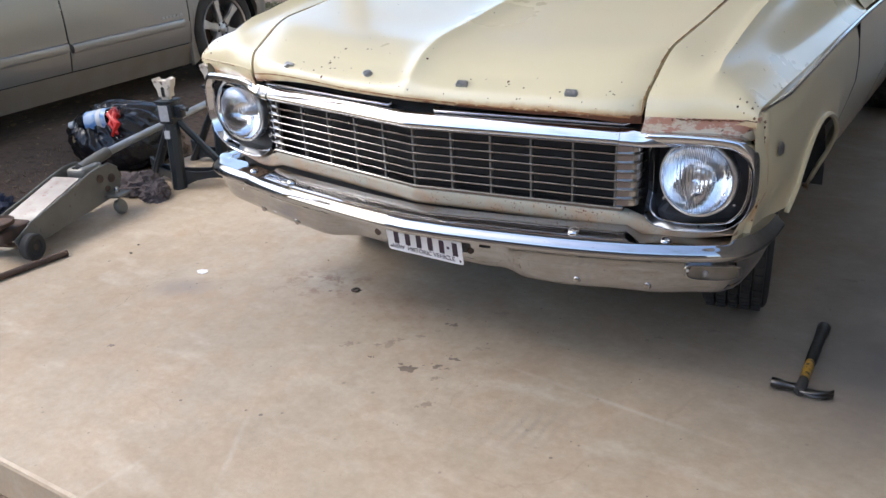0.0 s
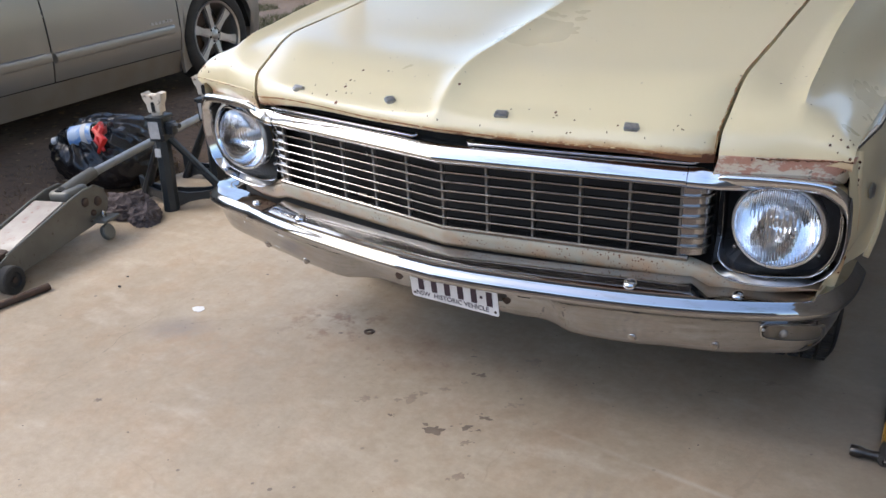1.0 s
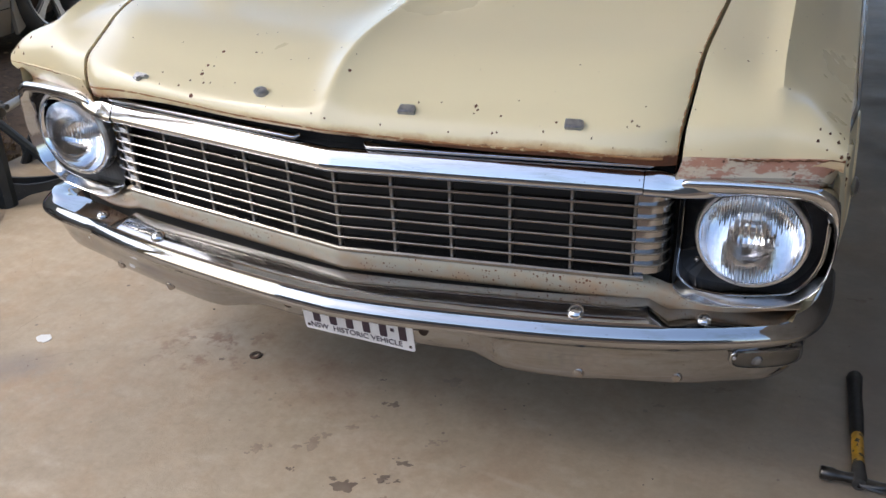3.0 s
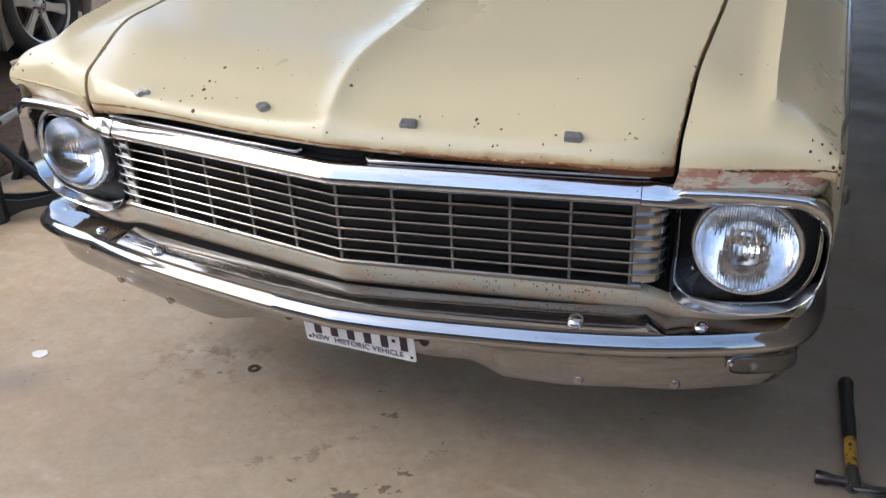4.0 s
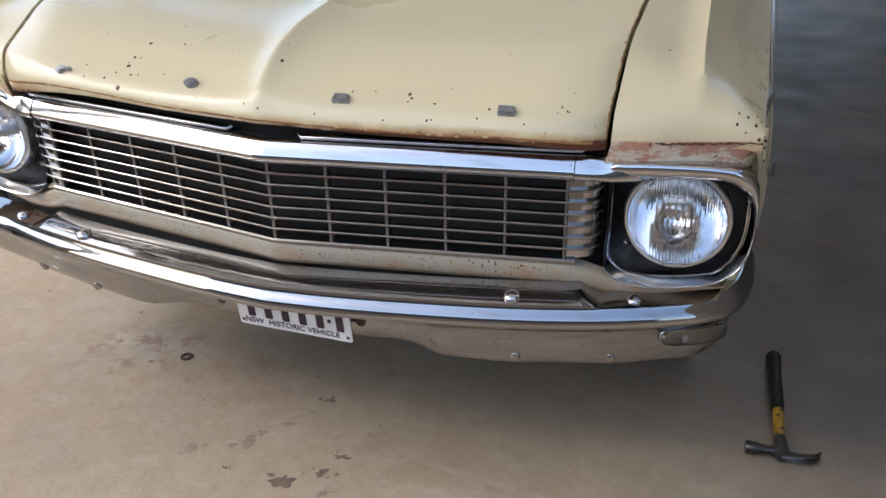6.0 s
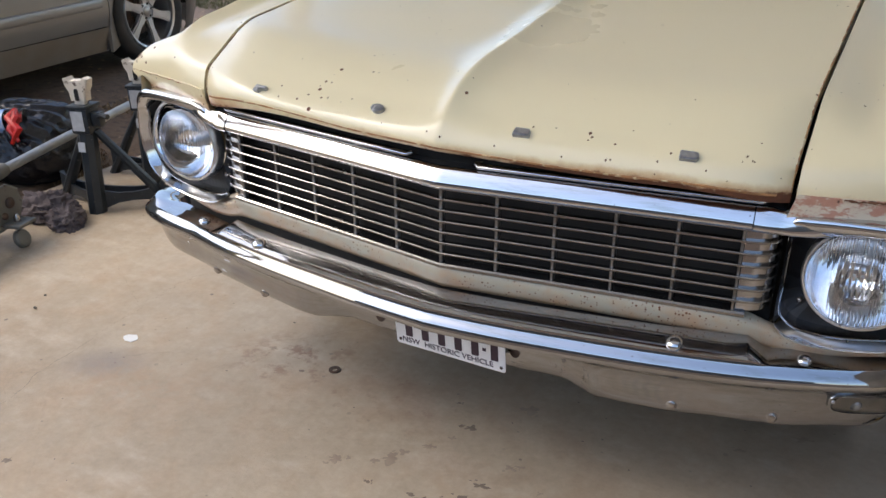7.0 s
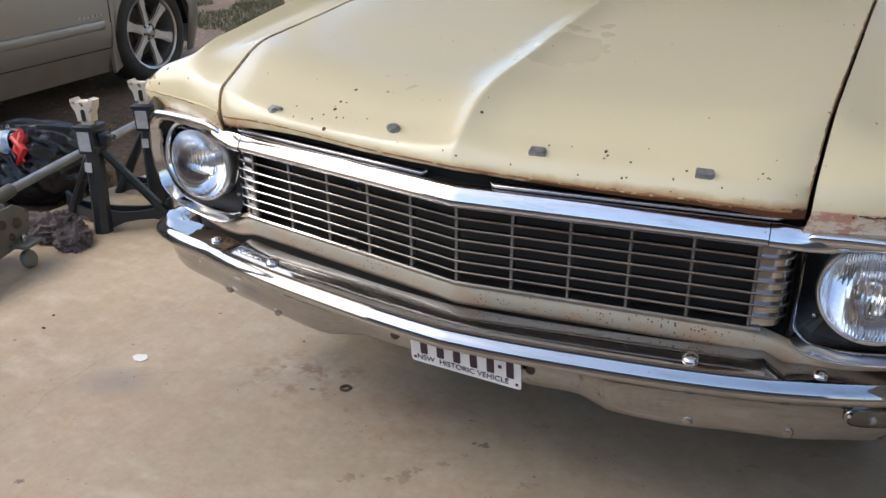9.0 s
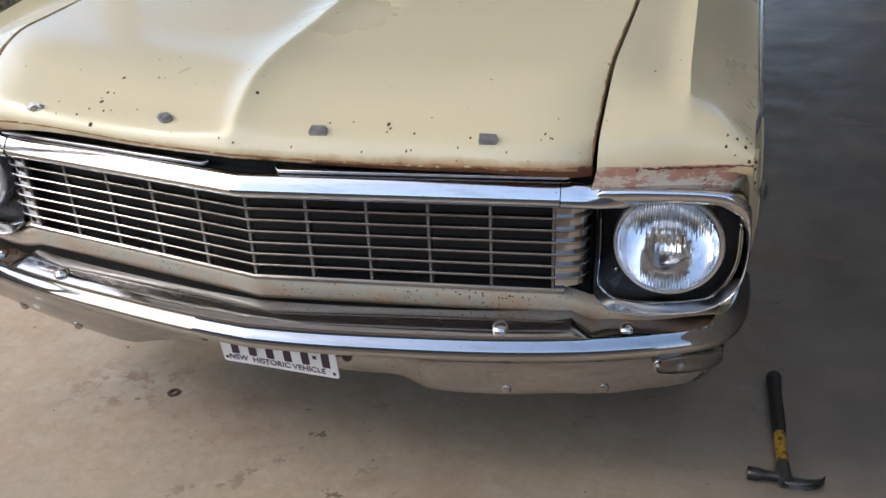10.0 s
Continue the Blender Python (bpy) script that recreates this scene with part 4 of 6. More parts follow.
# this sheet is coloured as the shade in the slot
carpart("slot_panel", grid([[Vector((x, vee(x) + dy, z)) for x in (-0.64, -0.3, 0, 0.3, 0.64)] for dy, z in ((0.0, 0.757), (0.03, 0.760), (0.05, 0.80))], thick=0.003), shade_black, label="near-black sheet for the shade between bonnet and grille")

# ---- lamp surrounds and headlamps
OUTER = [(0.655, 0.747), (0.694, 0.7550), (0.768, 0.757), (0.849, 0.755), (0.888, 0.744), (0.910, 0.712), (0.917, 0.66), (0.916, 0.606), (0.905, 0.562), (0.880, 0.533), (0.844, 0.514), (0.78, 0.504), (0.71, 0.503), (0.664, 0.519), (0.650, 0.545), (0.6485, 0.62), (0.649, 0.70)]
INNER = [(0.664, 0.703), (0.684, 0.714), (0.771, 0.722), (0.848, 0.722), (0.876, 0.710), (0.892, 0.69), (0.897, 0.66), (0.896, 0.61), (0.884, 0.569), (0.860, 0.538), (0.833, 0.529), (0.778, 0.521), (0.722, 0.521), (0.673, 0.532), (0.656, 0.553), (0.6545, 0.62), (0.655, 0.68)]


def looped(points, seg=5):
    """A smooth closed outline through the points."""
    out, n = [], len(points)
    for k in range(n):
        p0, p1, p2, p3 = (Vector(points[(k + j) % n]) for j in (-1, 0, 1, 2))
        for j in range(seg):
            t = j / seg
            out.append(0.5 * (2 * p1 + (p2 - p0) * t + (2 * p0 - 5 * p1 + 4 * p2 - p3) * t * t + (3 * p1 - p0 - 3 * p2 + p3) * t**3))
    return out


def lamp_depth(x, z):
    """The surround sweeps back towards the outside, and its brow leans forward."""
    inner = min(1, max(0, (0.690 - x) / 0.035)) * min(1, max(0, (z - 0.505) / 0.08)) * min(1, max(0, (0.735 - z) / 0.03))
    return -0.012 + 0.052 * inner + 0.20 * max(0, x - 0.64) ** 1.25 + 0.03 * max(0, (0.66 - z) / 0.15) * 0.35 - 0.012 * max(0, (z - 0.70) / 0.05)


DISH = ((0.0, 0.04), (0.0, 0.007), (0.04, 0.001), (0.10, -0.0015), (0.17, 0.000), (0.24, 0.003), (0.5, 0.013), (0.84, 0.026), (0.88, 0.0235), (0.95, 0.0235), (1.0, 0.028), (1.0, 0.075))
BROW = ((0.0, 0.04), (0.0, 0.012), (0.05, 0.005), (0.15, 0.001), (0.30, -0.0015), (0.50, -0.002), (0.68, 0.0005), (0.84, 0.005), (0.94, 0.011), (1.0, 0.020), (1.0, 0.045), (1.0, 0.075))


def surround(sign):
    out, inn = looped(OUTER), looped(INNER)
    rows = []
    for p, q in zip(out, inn):
        m = (p + q) / 2
        row = []
        brow = min(1, max(0, (p.y - 0.675) / 0.06))
        for (t0, d0), (t1, d1) in zip(DISH, BROW):
            t, dy = t0 + (t1 - t0) * brow, d0 + (d1 - d0) * brow
            c = p + (q - p) * t
            row.append(Vector((sign * c.x, lamp_depth(c.x, c.y) + dy, c.y)))
        rows.append(row)
    return grid(rows, close_rows=True)


def moulded_lens(r):
    """Domed lens: smooth outside, inside moulded in upright flutes, finer above the middle band."""
    dome_at = lambda x, y: 0.023 * (1 - ((x * x + y * y) / (r * r)) ** 1.15)

    def flute(x, y):
        if y > 0.030:
            pitch, deep = 0.0042, 0.0008
        elif y > -0.012:
            pitch, deep = (0.0085, 0.0012) if abs(x) < 0.058 else (0.0042, 0.0008)
        elif y > -0.05:
            pitch, deep = (0.0042, 0.0006) if abs(x - 0.01) > 0.02 or y > -0.03 else (0.05, 0.0)
        else:
            pitch, deep = 0.006, 0.0007
        return deep * (abs((x / pitch) % 1.0 - 0.5) * 2) ** 2

    xs = [r * (-0.9995 + 1.999 * k / 160) for k in range(161)]
    shells = []
    for inside in (False, True):
        rows = []
        for x in xs:
            tall = math.sqrt(max(1e-9, r * r - x * x))
            rows.append([Vector((x, tall * v, dome_at(x, tall * v) - (0.0045 + flute(x, tall * v) if inside else 0.0))) for v in [math.sin(math.pi / 2 * (-1 + 2 * k / 28)) for k in range(29)]])
        shells.append(rows)
    bm = grid(shells[0])
    merge(bm, grid([row[::-1] for row in shells[1]]))
    return bm


def headlamp(sign):
    cx, cy, cz = 0.780, 0.026, 0.640
    s = carpart("lamp_surround", surround(sign), chrome_trim, label="swept chrome headlamp surround", smooth=50)
    inn = looped(INNER)
    bm = bmesh.new()
    ring = [bm.verts.new((sign * (0.77 + (p.x - 0.77) * 1.03), lamp_depth(p.x, p.y) + 0.060, 0.63 + (p.y - 0.63) * 1.03)) for p in inn]
    inner_ring = [bm.verts.new((sign * cx + 0.090 * math.cos(a), cy + 0.045, cz + 0.090 * math.sin(a))) for a in [2 * math.pi * k / 48 for k in range(48)]]
    edges = [bm.edges.new((r[k], r[(k + 1) % len(r)])) for r in (ring, inner_ring) for k in range(len(r))]
    bmesh.ops.triangle_fill(bm, edges=edges, use_beauty=True)
    carpart("lamp_backing", bm, black_paint, s, "satin black lamp backing plate", smooth=0)
    for dx, z in ((-0.092 if sign > 0 else 0.092, 0.566), (0.082 if sign > 0 else -0.082, 0.569), (0.082 if sign > 0 else -0.082, 0.705)):
        x = sign * cx + dx
        carpart("screw", lathe([(0.001, 0.006), (0.003, 0.005), (0.006, 0.002), (0.0062, 0.0)], 12, Matrix.Translation((x, lamp_depth(abs(x), z) + 0.058, z)) @ FRONT), bolt_metal, s)
    place = Matrix.Translation((sign * cx, cy, cz)) @ FRONT
    lamp = carpart("headlamp", lathe([(r / 1000, -0.072 + (r / 1000) ** 2 / 0.112) for r in range(11, 90, 6)] + [(0.0895, 0.0), (0.091, -0.004)] + [(r / 1000 + 0.002, -0.075 + (r / 1000) ** 2 / 0.112) for r in range(86, 10, -10)], 48, place), reflector, label="round sealed-beam headlamp")
    carpart("lamp_bulb", lathe([(0.001, -0.040), (0.006, -0.041), (0.0075, -0.046), (0.0075, -0.064), (0.013, -0.074)], 16, place), silver_steel, lamp)
    carpart("lamp_ring", lathe([(0.088, -0.03), (0.0975, -0.03), (0.0985, -0.010), (0.0972, -0.003), (0.0945, 0.001), (0.0905, 0.002), (0.0885, -0.003)], 64, place, close=True), silver_steel, lamp, "dull steel retaining ring")
    lens = part("lamp_lens", moulded_lens(0.0895), lens_glass, lamp, "fluted clear glass lens", smooth=30)
    lens.matrix_local = Matrix.Translation((sign * cx + 0.022 * (1 - (cx / 0.78) ** 2), 0, 0)) @ Matrix.Translation((0, cy, cz)) @ FRONT
    lens.visible_shadow = False


headlamp(1), headlamp(-1)
# corner sleeves joining the bar to the surrounds
for sign in (-1, 1):
    pts = [(0.592, vee(0.592), 0.7410), (0.605, vee(0.605), 0.7410), (0.620, -0.0118, 0.7405), (0.634, -0.0112, 0.7392), (0.648, -0.0118, 0.7378), (0.662, -0.0135, 0.7372), (0.678, -0.0130, 0.7384), (0.700, -0.008, 0.7395), (0.735, 0.012, 0.7400)]
    grow = [(1.07, 1.05), (1.07, 1.05), (1.0, 1.03), (0.85, 0.98), (0.66, 0.91), (0.5, 0.85), (0.4, 0.81), (0.3, 0.80), (0.1, 0.78)]
    pts = [(sign * x, y - 0.0012, z) for x, y, z in pts]
    if sign < 0:
        pts, grow = pts[::-1], grow[::-1]
    carpart("bar_sleeve", swept(pts, lambda k: [(o * grow[k][0] if o > 0 else o, u * grow[k][1]) for o, u in BAR]), chrome_trim, label="chrome corner joining grille bar and lamp surround", smooth=60)

# ---- panel below the grille
def valance():
    rows = []
    for k in range(89):
        x = -0.88 + 0.02 * k
        a = abs(x)
        s = min(1, max(0, (a - 0.575) / 0.115))
        s = s * s * (3 - 2 * s)
        y = vee(min(a, 0.6)) + 0.026 * s + 0.20 * max(0, a - 0.64) ** 1.25
        top, tall = 0.541 - 0.034 * s, (1.0 - 0.15 * s) * (1 - 0.85 * min(1, max(0, (a - 0.72) / 0.16)))
        rows.append([Vector((x, y + dy, top - dz * tall)) for dy, dz in ((0.03, -0.002), (0.004, 0.0), (0.0, 0.006), (0.002, 0.020), (0.005, 0.036), (0.011, 0.047), (0.026, 0.051), (0.05, 0.052))])
    return grid(rows, thick=0.002)


# a dark sheet takes the place of the shade behind the bumper
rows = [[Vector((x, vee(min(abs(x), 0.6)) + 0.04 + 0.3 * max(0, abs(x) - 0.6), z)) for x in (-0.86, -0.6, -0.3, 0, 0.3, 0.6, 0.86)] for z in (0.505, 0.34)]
carpart("bumper_backing", grid(rows, thick=0.003), painted_shade, label="dark sheet for the shade behind the bumper")
carpart("valance", valance(), paint_low, label="grimy cream panel below the grille, toned down for shade", smooth=60)

# ---- bumper
BUMP = [(0.0, -0.168), (0.12, -0.159), (0.25, -0.143), (0.45, -0.112), (0.6, -0.080), (0.72, -0.045), (0.82, -0.006), (0.880, 0.032), (0.914, 0.078), (0.931, 0.14), (0.938, 0.22), (0.937, 0.32)]


def level(bm):
    """Tilts the bumper against the body's roll to fit the camera's view."""
    for v in bm.verts:
        v.co.z += 0.0185 * v.co.x
    return bm


def bump_plan(t):
    """Front edge in plan; t counts points of the curve."""
    return spline([(k, p[0]) for k, p in enumerate(BUMP)], t), spline([(k, p[1]) for k, p in enumerate(BUMP)], t)


def bump_section(x):
    a = abs(x)
    step = min(1, max(0, ((0.672 if x > 0 else 0.69) - a) / 0.040))
    dish = min(1, max(0, (0.36 - a) / 0.10))
    dish = dish * dish * (3 - 2 * dish)
    hi = 0.022 * step
    f = 0.052 * dish
    sec = [(0.078, 0.43), (0.076, 0.466 + hi), (0.072, 0.4695 + hi), (0.052, 0.4670 + hi * 0.86), (0.038, 0.4658 + hi * 0.74), (0.030, 0.4650 + hi * 0.63), (0.0240, 0.4645 + hi * 0.54), (0.0195, 0.4640 + hi * 0.45),
            (0.0154, 0.4635 + hi * 0.37), (0.0150, 0.4625), (0.0112, 0.4577), (0.0074, 0.4529), (0.0036, 0.4481), (0.0010, 0.4415), (0.0, 0.4340), (0.0010, 0.4295), (0.0045, 0.4245), (0.0125 + f * 0.5, 0.4190), (0.021 + f, 0.407), (0.027 + f, 0.383), (0.034 + f, 0.354), (0.041 + f, 0.336), (0.049 + f, 0.327), (0.062 + f, 0.322), (0.066 + f, 0.329)]
    roll = ease((a - 0.845) / 0.06)
    back = [(0.070, 0.43), (0.066, 0.455), (0.055, 0.467), (0.042, 0.4715), (0.030, 0.4725), (0.0235, 0.4715)]
    slope = [(0.022 - 0.018 * k / 6, 0.469 - 0.0245 * k / 6) for k in range(7)]
    for k, crown in enumerate(back + slope + [(0.0012, 0.4395), (0.0, 0.434)]):
        sec[k] = tuple(p + (q - p) * roll for p, q in zip(sec[k], crown))
    return sec


def bumper():
    ts = [k / 6 for k in range(6 * (len(BUMP) - 1) + 1)]
    fine = [4 + k / 40 for k in range(0, 24)]
    ts = sorted(set(ts + fine))
    half, other = [], []
    for t, side, rows in [(t, 1, half) for t in ts] + [(t, 2, other) for t in ts]:
        x, y = bump_plan(t)
        x2, y2 = bump_plan(t + 0.01)
        x1, y1 = bump_plan(max(0, t - 0.01))
        n = Vector((-(y2 - y1), x2 - x1)).normalized()
        if t == 0:
            n = Vector((0, 1))
        end = max(0, t - 8.5) / 2.5
        row = []
        for d, z in bump_section(x):
            z = z + (0.40 - z) * 0.25 * end
            low = max(0, (0.41 - z) / 0.10)
            d += low * (0.004 * noise.noise(Vector((x * 7, 3, side))) + 0.007 * math.exp(-((x - 0.33) / 0.05) ** 2))
            z += low * (0.004 * noise.noise(Vector((x * 9, 8, side))) - (0.009 * min(1, x / 0.2) if side == 1 else 0))
            row.append(Vector((x + n.x * d, y + n.y * d, z)))
        rows.append(row)
    # the passenger-side end is stretched outwards to fit the camera's view
    wide = lambda v: v if v < 0.74 else 0.74 + (v - 0.74) * 1.30
    left = [[Vector((-wide(p.x), p.y - 0.10 * max(0, p.x - 0.74), p.z)) for p in r] for r in other[:0:-1]]
    return level(grid(left + half))


bump = carpart("bumper", bumper(), chrome_bumper, label="scuffed chrome front bumper with a central crease", smooth=38)


def face_point(x, z):
    """Point on the bumper's face at height z."""
    t = 0.0
    while bump_plan(t)[0] < abs(x):
        t += 0.01
    y = bump_plan(t)[1]
    sec = sorted((zz, d) for d, zz in bump_section(x)[10:22])
    return y + spline(sec, z)


def dome(r, h):
    return [(0.001, h), (r * 0.45, h * 0.93), (r * 0.75, h * 0.7), (r * 0.95, h * 0.35), (r, 0.0), (r, -0.004)]


for sign in (-1, 1):
    carpart("bumper_bolt", level(lathe(dome(0.0165, 0.010), 20, Matrix.Translation((sign * 0.492, -0.073, 0.4800)) @ Matrix.Rotation(radians(21), 4, "X"))), chrome_trim, bump, "round-headed chrome bolt")
    carpart("bumper_bolt", level(lathe(dome(0.015, 0.008), 20, Matrix.Translation((sign * 0.722, -0.002, 0.4672)) @ Matrix.Rotation(radians(14), 4, "X"))), chrome_trim, bump, "round-headed chrome bolt")
    for x in (0.50, 0.685):
        carpart("lower_bolt", level(lathe(dome(0.011, 0.0035), 14, Matrix.Translation((sign * x, face_point(x, 0.341) - (0.0035 if sign > 0 else 0.0), 0.341)) @ FRONT)), bolt_metal, bump)
    # parking lamp let into the bumper's corner, bent to its curve
    def lamp_shell(w, h, rings, cx=0.838, cz=0.386):
        rows = []
        for rho, off in rings:
            row = []
            for k in range(28):
                a = 2 * math.pi * k / 28
                cu, cv = (math.copysign(abs(q) ** 0.5, q) * rho for q in (math.cos(a), math.sin(a)))
                x, z = cx + w * cu, cz + h * cv - 0.004 * cu
                row.append(Vector((sign * x, face_point(x, z) - off, z)))
            rows.append(row)
        return level(grid(rows, close_cols=True))

    ind = carpart("parking_lamp", lamp_shell(0.060, 0.0225, ((1.0, -0.004), (1.0, 0.003), (0.97, 0.0048), (0.91, 0.0045), (0.89, -0.004))), end_chrome, bump, "small parking lamp with a thin chrome rim")
    carpart("parking_well", lamp_shell(0.060, 0.0225, ((0.90, -0.002), (0.6, 0.0005), (0.3, 0.0008), (0.02, 0.0008))), dull_post, bump, "dull grey lamp well")
    carpart("parking_bulb", level(lathe(dome(0.011, 0.004), 18, Matrix.Translation((sign * 0.822, face_point(0.822, 0.386) - 0.001, 0.386)) @ FRONT)), badge_metal, bump)
    carpart("parking_lens", lamp_shell(0.060, 0.0225, ((0.90, 0.0022), (0.6, 0.0046), (0.3, 0.0056), (0.02, 0.0058))), amber, bump, "clear parking lamp lens").visible_shadow = False
    carpart("parking_screw", level(lathe(dome(0.0035, 0.002), 10, Matrix.Translation((sign * 0.786, face_point(0.786, 0.394) - 0.005, 0.394)) @ FRONT)), silver_steel, bump)
    # proud dark discs and plates stand in for the shade inside the holes
    for x, z, r in ((0.165, 0.368, 0.011),):
        carpart("bolt_hole", level(lathe([(0.001, 0.0015), (r * 0.7, 0.0015), (r, 0.001), (r, -0.004)], 16, Matrix.Translation((sign * x, face_point(x, z) - 0.0005, z)) @ FRONT)), rusty_steel, bump, "dark disc for the shade in a bolt hole")
    carpart("bracket_slot", level(prism(rounded([(-0.017, -0.008, 0.003), (0.017, -0.008, 0.003), (0.017, 0.008, 0.003), (-0.017, 0.008, 0.003)], 3), -0.004, 0.0015, Matrix.Translation((sign * 0.213, face_point(0.213, 0.392) - 0.0005, 0.392)) @ Matrix.Rotation(radians(9 * sign), 4, "Z") @ FRONT)), shade_black, bump, "dark bracket slot")

# ---- number plate
PL = Matrix.Translation((0.024, -0.100, 0.382)) @ Matrix.Rotation(radians(7), 4, "X") @ FRONT
plate = carpart("number_plate", prism(rounded([(-0.132, -0.052, 0.008), (0.132, -0.052, 0.008), (0.132, 0.05, 0.008), (-0.132, 0.05, 0.008)], 4), -0.001, 0.001, PL, 0.0006), plate_white, label="white number plate with dark bars for characters")
for x in (-0.098, -0.058, -0.018, 0.022, 0.062):
    carpart("plate_bar", prism(rounded([(x - 0.0085, -0.026, 0.003), (x + 0.0085, -0.026, 0.003), (x + 0.0085, 0.016, 0.003), (x - 0.0085, 0.016, 0.003)], 2), 0.001, 0.0022, PL), plate_ink, plate)
carpart("plate_bar", prism([(0.080, -0.008), (0.088, -0.008), (0.088, 0.0), (0.080, 0.0)], 0.001, 0.0022, PL), plate_ink, plate)
carpart("plate_bar", prism([(0.099, -0.026), (0.116, -0.026), (0.116, 0.016), (0.099, 0.016)], 0.001, 0.0022, PL), plate_ink, plate)
for x in (-0.122, 0.122):
    carpart("plate_screw", lathe(dome(0.004, 0.002), 10, PL @ Matrix.Translation((x, -0.040, 0.001))), rusty_steel, plate)


def lettering(words, size, m, mat, parent, name="lettering"):
    cu = bpy.data.curves.new("words", "FONT")
    cu.body, cu.size, cu.extrude, cu.align_x = words, size, 0.0005, "CENTER"
    ob = bpy.data.objects.new("words", cu)
    scene.collection.objects.link(ob)
    bpy.context.view_layer.update()
    me = bpy.data.meshes.new_from_object(ob)
    bpy.data.objects.remove(ob)
    me.transform(m)
    me.materials.append(mat)
    o = new(name, me)
    o.parent = parent
    return o


lettering("NSW  HISTORIC VEHICLE", 0.0195, Matrix.Translation((0.022, 0, 0)) @ PL @ Matrix.Translation((0, -0.043, 0.0018)), plate_ink, plate)

# ---- four plain badges on the bonnet's nose
for x, z, w, h in ((-0.452, 0.834, 0.015, 0.0085), (-0.149, 0.843, 0.014, 0.009), (0.164, 0.841, 0.015, 0.0085), (0.471, 0.838, 0.016, 0.0085)):
    s = 2.0
    while bonnet_point(x, s).z < z:
        s += 0.02
    p = bonnet_point(x, s)
    n = (bonnet_point(x + 0.01, s) - bonnet_point(x - 0.01, s)).cross(bonnet_point(x, s + 0.1) - bonnet_point(x, s - 0.1)).normalized()
    q = n.to_track_quat("Z", "Y").to_matrix().to_4x4()
    if n.y > 0:
        n = -n
    up = Vector((0, 0, 1))
    xx = up.cross(n).normalized()
    yy = n.cross(xx)
    rot = Matrix((xx, yy, n)).transposed().to_4x4()
    if abs(x + 0.149) < 0.01:
        shape = [Vector((w * 1.1 * math.cos(a), h * 1.15 * math.sin(a))) for a in [2 * math.pi * k / 24 for k in range(24)]]
    elif x > 0.4:
        shape = rounded([(-w, -h, 0.002), (w * 0.9, -h, 0.009), (w * 1.1, 0, 0.006), (w * 0.9, h, 0.009), (-w, h, 0.002)], 4)
    elif x > 0:
        shape = rounded([(-w * 1.1, -h, 0.002), (w * 1.1, -h, 0.003), (w, h, 0.005), (-w * 0.9, h, 0.002)], 4)
    else:
        shape = rounded([(-w, -h, 0.002), (-w * 0.2, -h, 0.002), (w * 0.2, -h * 0.1, 0.002), (w * 1.1, h * 0.1, 0.002), (w * 1.1, h, 0.002), (-w * 0.8, h, 0.002)], 3)
    carpart("bonnet_badge", prism(shape, -0.003, 0.009, Matrix.Translation(p) @ rot, 0.002), badge_metal, label="small plain grey metal badge")


# ---- bitten rust spots on the bonnet's nose
def chip_at(p, n, r, seed, parent):
    """A small ragged scab of rust lying on the paint at p."""
    xx = Vector((1, 0, 0)) - n * n.x
    xx.normalize()
    yy = n.cross(xx)
    ring = []
    for k in range(11):
        a = 2 * math.pi * k / 11
        rr = r * (1 + 0.8 * noise.noise(Vector((math.cos(a) * 2, math.sin(a) * 2, seed * 2.7))))
        ring.append(p + xx * rr * math.cos(a) + yy * rr * 1.3 * math.sin(a) + n * 0.0007)
    bm = bmesh.new()
    bm.faces.new([bm.verts.new(v) for v in ring])
    bmesh.ops.solidify(bm, geom=bm.faces[:], thickness=0.0006)
    carpart("rust_chip", bm, rust_spot, parent, smooth=0)


def rust_chip(x, s, r, seed):
    n = (bonnet_point(x + 0.01, s) - bonnet_point(x - 0.01, s)).cross(bonnet_point(x, s + 0.1) - bonnet_point(x, s - 0.1)).normalized()
    chip_at(bonnet_point(x, s), n, r, seed, bonnet_ob)


# rust creeping along the shut lines
for sign in (-1, 1):
    rng = random.Random(17 + sign)
    line = [bonnet_point(sign * GAP_X, 1.0 + k / 8) + Vector((0, 0, -0.0006)) for k in range(72)]
    carpart("edge_rust", tube(line, [0.0008 + 0.0026 * max(0, rng.random() - 0.25) for _ in line], 5), lip_rust if sign > 0 else rust_spot, bonnet_ob, "rusty bonnet edge")
# chips on the passenger-side and driver-side fender corners
for sign, f in zip((1, -1), fenders):
    rng = random.Random(31 + sign)
    for k in range(9):
        s0, c = rng.uniform(1.6, 4.6), rng.choice((20, 22, 23, 24, 24, 25, 25))
        a, b, d = fender_row(s0)[c], fender_row(s0)[c + 1], fender_row(s0 + 0.15)[c]
        n = (b - a).cross(d - a).normalized()
        flip = Matrix.Diagonal((sign, 1, 1))
        chip_at(flip @ a, flip @ n, rng.uniform(0.0010, 0.0034), k + 40, f)
    for k in range(12):
        z = rng.uniform(0.56, 0.78)
        chip_at(Vector((sign * 0.9105, 0.0965, z)), Vector((sign * 0.6, -0.8, 0)), rng.uniform(0.0015, 0.005), k + 80, f)


